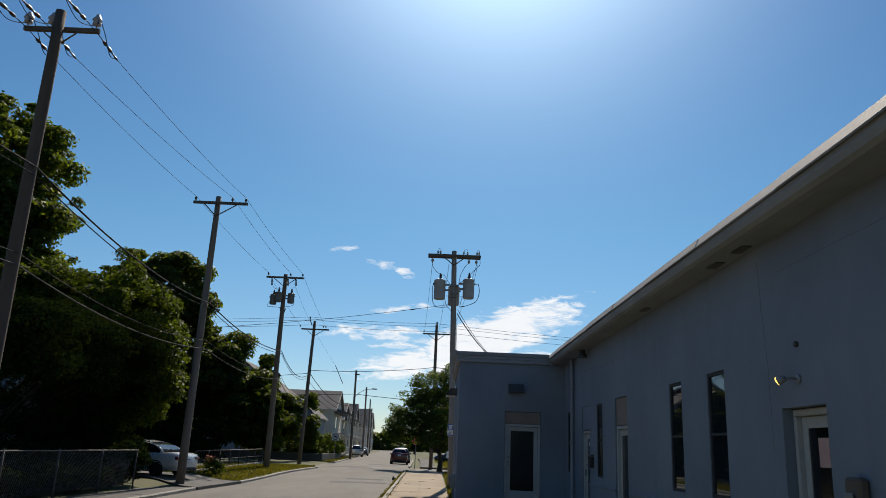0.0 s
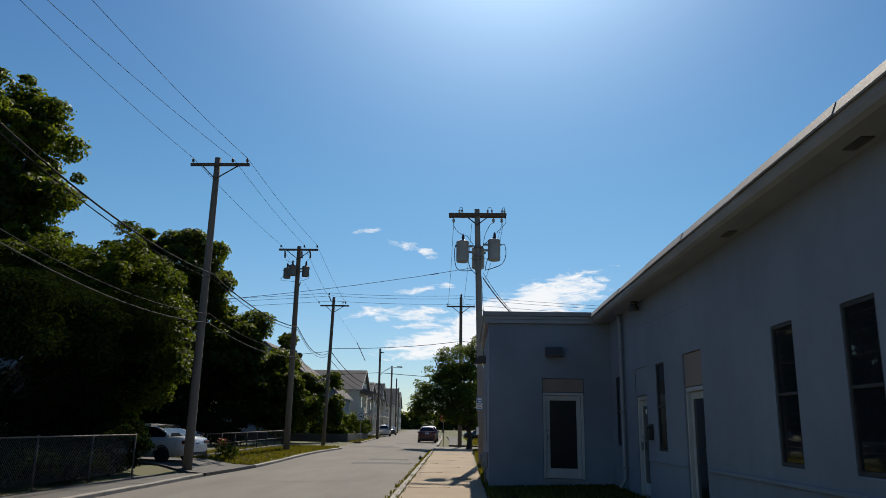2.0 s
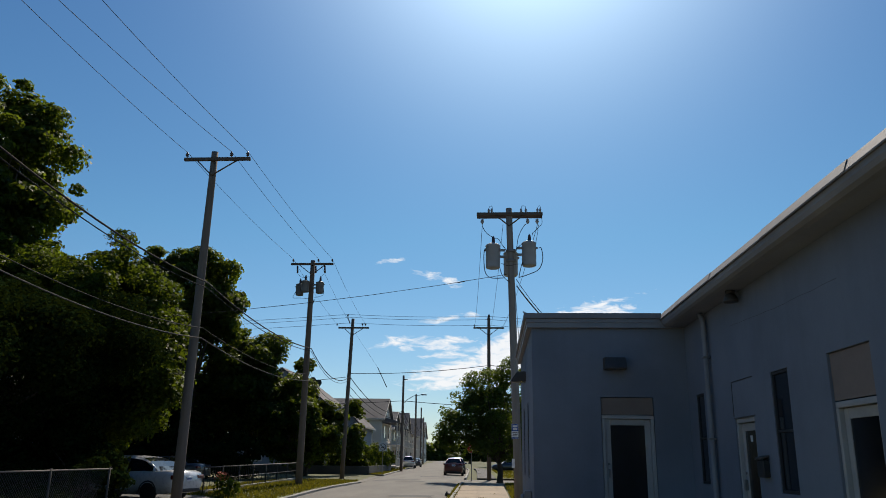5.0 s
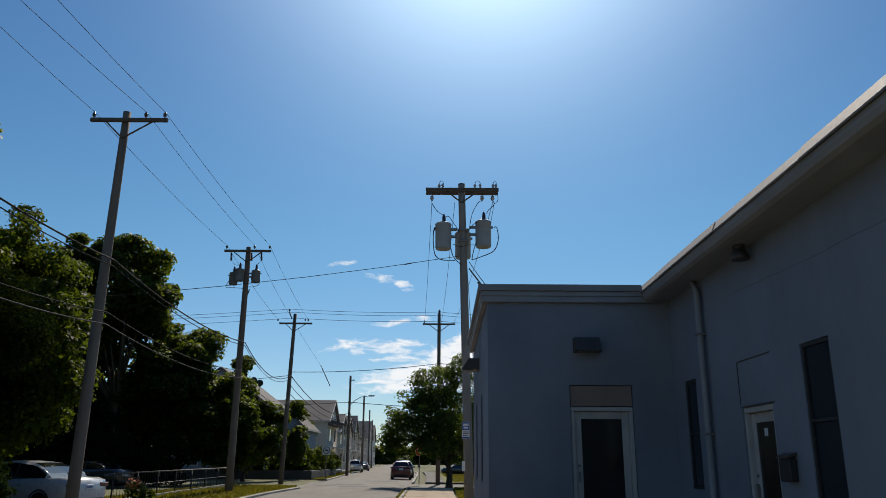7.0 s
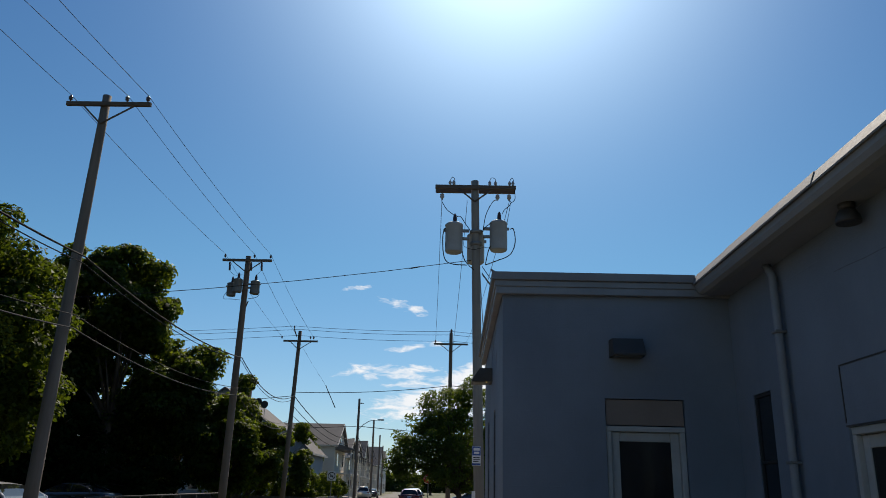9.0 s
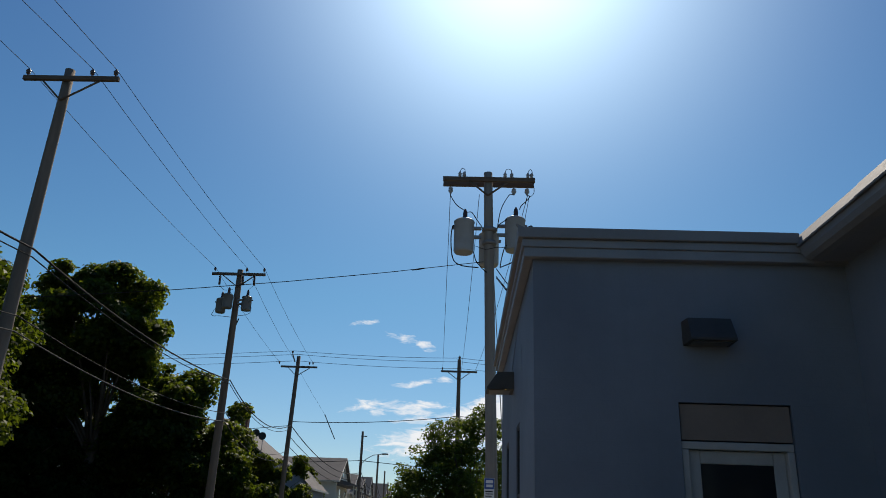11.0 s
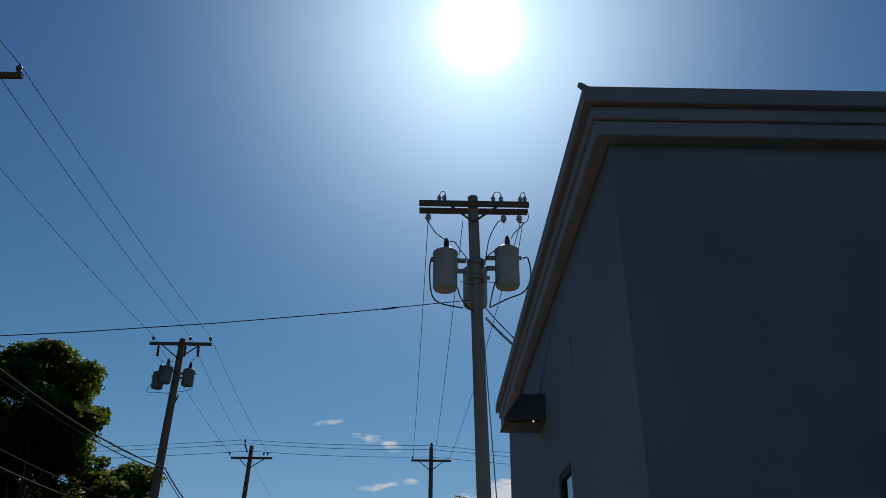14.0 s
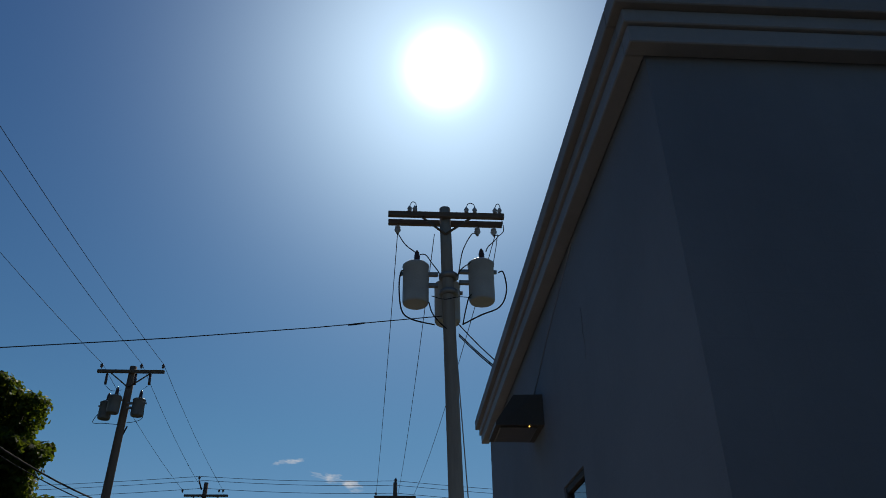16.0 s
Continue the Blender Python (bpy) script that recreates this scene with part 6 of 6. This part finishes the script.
# ---- fittings on the building ----
def wall_pack(at, turn, lit_dot):
    """A bronze wedge-shaped wall lamp."""
    w = thing("wall_lamp", "dark bronze wedge-shaped wall lamp", "lamp", at, turn=turn, group="wall lamps")
    v = [(-0.27, 0, 0), (0.27, 0, 0), (0.27, 0, 0.29), (-0.27, 0, 0.29), (-0.26, -0.40, 0.0), (0.26, -0.40, 0.0), (0.26, -0.40, 0.03), (-0.26, -0.40, 0.03), (-0.25, -0.24, 0.29), (0.25, -0.24, 0.29)]
    f = [(0, 1, 2, 3), (4, 7, 6, 5), (0, 4, 5, 1), (3, 2, 9, 8), (8, 9, 6, 7), (0, 3, 8, 7, 4), (1, 5, 6, 9, 2)]
    part("housing", Shape().add(v, f), "dark_metal", w)
    part("lens", Shape().box(-0.22, 0.22, -0.36, -0.05, -0.014, -0.002, 0.004), "lens", w, "cloudy glass lens")
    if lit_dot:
        part("sensor", Shape().lathe((0.24, -0.12, -0.012), [(0, 0.006), (0.008, 0.008), (0.012, 0.005)], 8), "led", w)
    return w


wall_pack((2.84, AY - 0.002, 3.37), 0, False).scale = (0.86, 0.72, 0.86)
wall_pack((CX - 0.002, 26.22, 3.42), -90, True).scale = (0.9, 0.95, 0.85)

spout = thing("downspout", "pale round metal downspout on the wall", "downspout", (WX - 0.08, 21.12, 0.0))
part("pipe", Shape().tube([(-0.02, 0.1, 4.28), (0.0, 0.0, 4.1), (0, 0, 2.0), (0, 0, 0.35), (-0.12, 0, 0.16)], 0.05, 12), "fascia", spout)
for z in (0.6, 1.9, 3.4):
    part("strap", Shape().box(-0.065, 0.075, -0.065, 0.065, z, z + 0.035, 0.006), "steel", spout)

for y, z in ((19.1, EAVE(19.1) - 0.28),):
    e = thing("eave_lamp", "small dark lamp hanging under the eave", "lamp", (4.2, y, z))
    part("base", Shape().lathe((0, 0, -0.06), [(0, 0.07), (0.03, 0.08), (0.075, 0.08)], 14), "dark_metal", e)
    part("shade", Shape().lathe((0, 0, -0.2), [(0, 0.115), (0.02, 0.12), (0.07, 0.11), (0.13, 0.08), (0.15, 0.06)], 16), "dark_metal", e)
for y in (8.2, 9.1, 12.7):
    single("soffit_vent", Shape().box(4.13, 4.26, y, y + 0.35, EAVE(y) - 0.292, EAVE(y) - 0.268, 0.003), "dark_metal", "dark vent strip in the soffit", "vent", group="soffit vents")

box = thing("letter_box", "black metal letter box beside the door", "letter box", (WX - 0.002, 18.62, 1.3))
part("body", Shape().box(-0.1, 0, -0.14, 0.14, 0, 0.26, 0.015), "ink", box)
part("lid", Shape().prism([(-0.12, 0.26), (0, 0.3), (0, 0.325), (-0.12, 0.285)], -0.15, 0.15, "y"), "dark_metal", box)

intercom = thing("keypad_box", "worn brown and yellow box beside the door", "box", (WX - 0.002, 6.4, 1.05))
part("body", Shape().box(-0.11, 0, -0.13, 0.13, 0, 0.46, 0.03), "arm", intercom)
part("face_plate", Shape().box(-0.128, -0.121, -0.11, 0.11, 0.06, 0.24, 0.003), "yellow", intercom)
part("lip", Shape().box(-0.15, -0.122, -0.07, 0.07, 0.26, 0.32, 0.008), "steel", intercom)

flood = thing("flood_lamp", "small round flood lamp with a glowing yellow face", "lamp", (WX - 0.002, 7.46, 2.49))
part("plate", Shape().lathe((0, 0, 0), [(0, 0.05), (-0.02, 0.05), (-0.03, 0.03)], 16, "x"), "fascia", flood)
part("arm", Shape().tube([(-0.025, 0, 0), (-0.09, 0.02, 0.005), (-0.14, 0.05, 0.0)], 0.013, 8), "steel", flood)
part("head", Shape().tube([(-0.13, 0.045, 0.005), (-0.18, 0.1, -0.02)], [0.03, 0.052], 14), "fascia", flood)
part("glow", Shape().tube([(-0.181, 0.1015, -0.0205), (-0.184, 0.1065, -0.023)], 0.047, 14), "led", flood, "glowing yellow lens")
single("wall_hole", Shape().lathe((WX - 0.002, 7.44, 2.86), [(0.0, 0.03), (-0.03, 0.032), (-0.04, 0.02)], 10, "x"), "dark_metal", "small dark cable outlet on the wall", "fitting")

# the number on the narrow door, shown as bars
for y0 in (19.42, 19.475):
    part("number_bar", Shape().box(WX + 0.088, WX + 0.094, y0, y0 + 0.035, 1.84, 1.94), "sign_white", DOOR_NUM)
part("notice", Shape().box(WX + 0.178, WX + 0.184, 7.3, 7.52, 1.58, 1.88), "paper", DOOR_DEEP, "faded pink paper notice behind the glass")

# joints and old conduit lines on the walls
def wall_seam(points, r):
    """A hairline joint that wanders along the main wall; points: (y, z)."""
    pts = []
    for (ya, za), (yb, zb) in zip(points, points[1:]):
        for t in spread(0, 1, 10)[:-1]:
            pts.append((WX, ya + (yb - ya) * t + random.uniform(-0.006, 0.006), za + (zb - za) * t + random.uniform(-0.006, 0.006)))
    return single("wall_seam", Shape().tube(pts, r, 4), "seam", "thin wandering joint in the painted wall", "joint", kind="structure")


wall_seam([(8.34, 4.0), (8.3, 3.4), (8.22, 2.74), (8.2, 1.6)], 0.003)
wall_seam([(4.0, 3.73), (8.3, 3.75)], 0.0025)
wall_seam([(15.6, 3.66), (17.5, 3.69), (20.1, 3.8)], 0.003)
single("blocked_transom", Shape().box(WX - 0.008, WX + 0.001, 18.92, 19.98, 2.83, 2.845).box(WX - 0.008, WX + 0.001, 19.965, 19.98, 2.26, 2.83).box(WX - 0.008, WX + 0.001, 18.91, 19.98, 2.225, 2.24), "dark_metal", "dark outline of a blocked opening", "joint", kind="structure")
crack = Shape()
pts = [(CX - 0.003, 24.55 + random.uniform(-0.015, 0.015), 3.75 - k * 0.09) for k in range(5)]
crack.tube(pts, [0.001, 0.003, 0.004, 0.002, 0.001], 4)
pts = [(CX - 0.003, 26.5, 3.72), (CX - 0.003, 25.6, 4.0), (CX - 0.003, 24.6, 4.24)]
crack.tube(pts, 0.004, 4)
single("wall_cracks", crack, "soffit", "thin dark cracks and cable in the wing wall", "crack", kind="structure")
rag = thing("flowers", "orange garden flowers beside the driveway", "flowers", (-10.4, 36.9, -0.1))
rng = np.random.default_rng(5)
v, f = leaves(500, [(0, 0, 0.4, 0.35, 1.2), (0.3, 0.4, 0.3, 0.3, 1.0)], 0.12, rng)
o = new("foliage", leaf_mesh("foliage", v, f, "leaf_light"))
o.parent = rag
v, f = leaves(60, [(0, 0, 0.75, 0.3, 0.6)], 0.10, rng)
o = new("blossom", leaf_mesh("blossom", v, f, "flower"))
o.parent = rag

meter = thing("meter_box", "grey metal meter box low on the wing wall", "meter box", (CX - 0.002, 24.1, 0.42))
part("body", Shape().box(-0.16, 0, -0.16, 0.16, 0, 0.42, 0.02), "steel", meter)
part("cover", Shape().lathe((-0.16, 0, 0.27), [(0, 0.09), (-0.05, 0.085), (-0.08, 0.05)], 14, "x"), "steel", meter, "round meter cover")
part("conduit", Shape().tube([(-0.06, 0.05, 0), (-0.06, 0.05, -0.5)], 0.025, 8), "steel", meter)

# litter by the kerb
scrap = Shape().lathe((0, 0, 0), [(0.0, 0.1), (0.04, 0.16), (0.07, 0.12), (0.1, 0.03)], 9)
scrap.v = [(x * 1.5 + random.uniform(-0.05, 0.05), y + random.uniform(-0.05, 0.05), max(0, z + random.uniform(-0.03, 0.03))) for x, y, z in scrap.v]
b = single("rubbish", scrap, "ink", "crumpled dark rubbish lying beside the kerb", "rubbish")
b.location = (-1.45, 18.8, road_z(-1.45, 18.8))
scrap = Shape().box(-0.11, 0.11, -0.07, 0.07, 0.004, 0.02, 0.006)
scrap.v = [(x, y, z + 0.05 * abs(x) + random.uniform(0, 0.015)) for x, y, z in scrap.v]
b = single("paper_scrap", scrap, "sign_white", "crumpled white paper lying on the street", "rubbish")
b.location = (-1.62, 18.2, road_z(-1.62, 18.2))
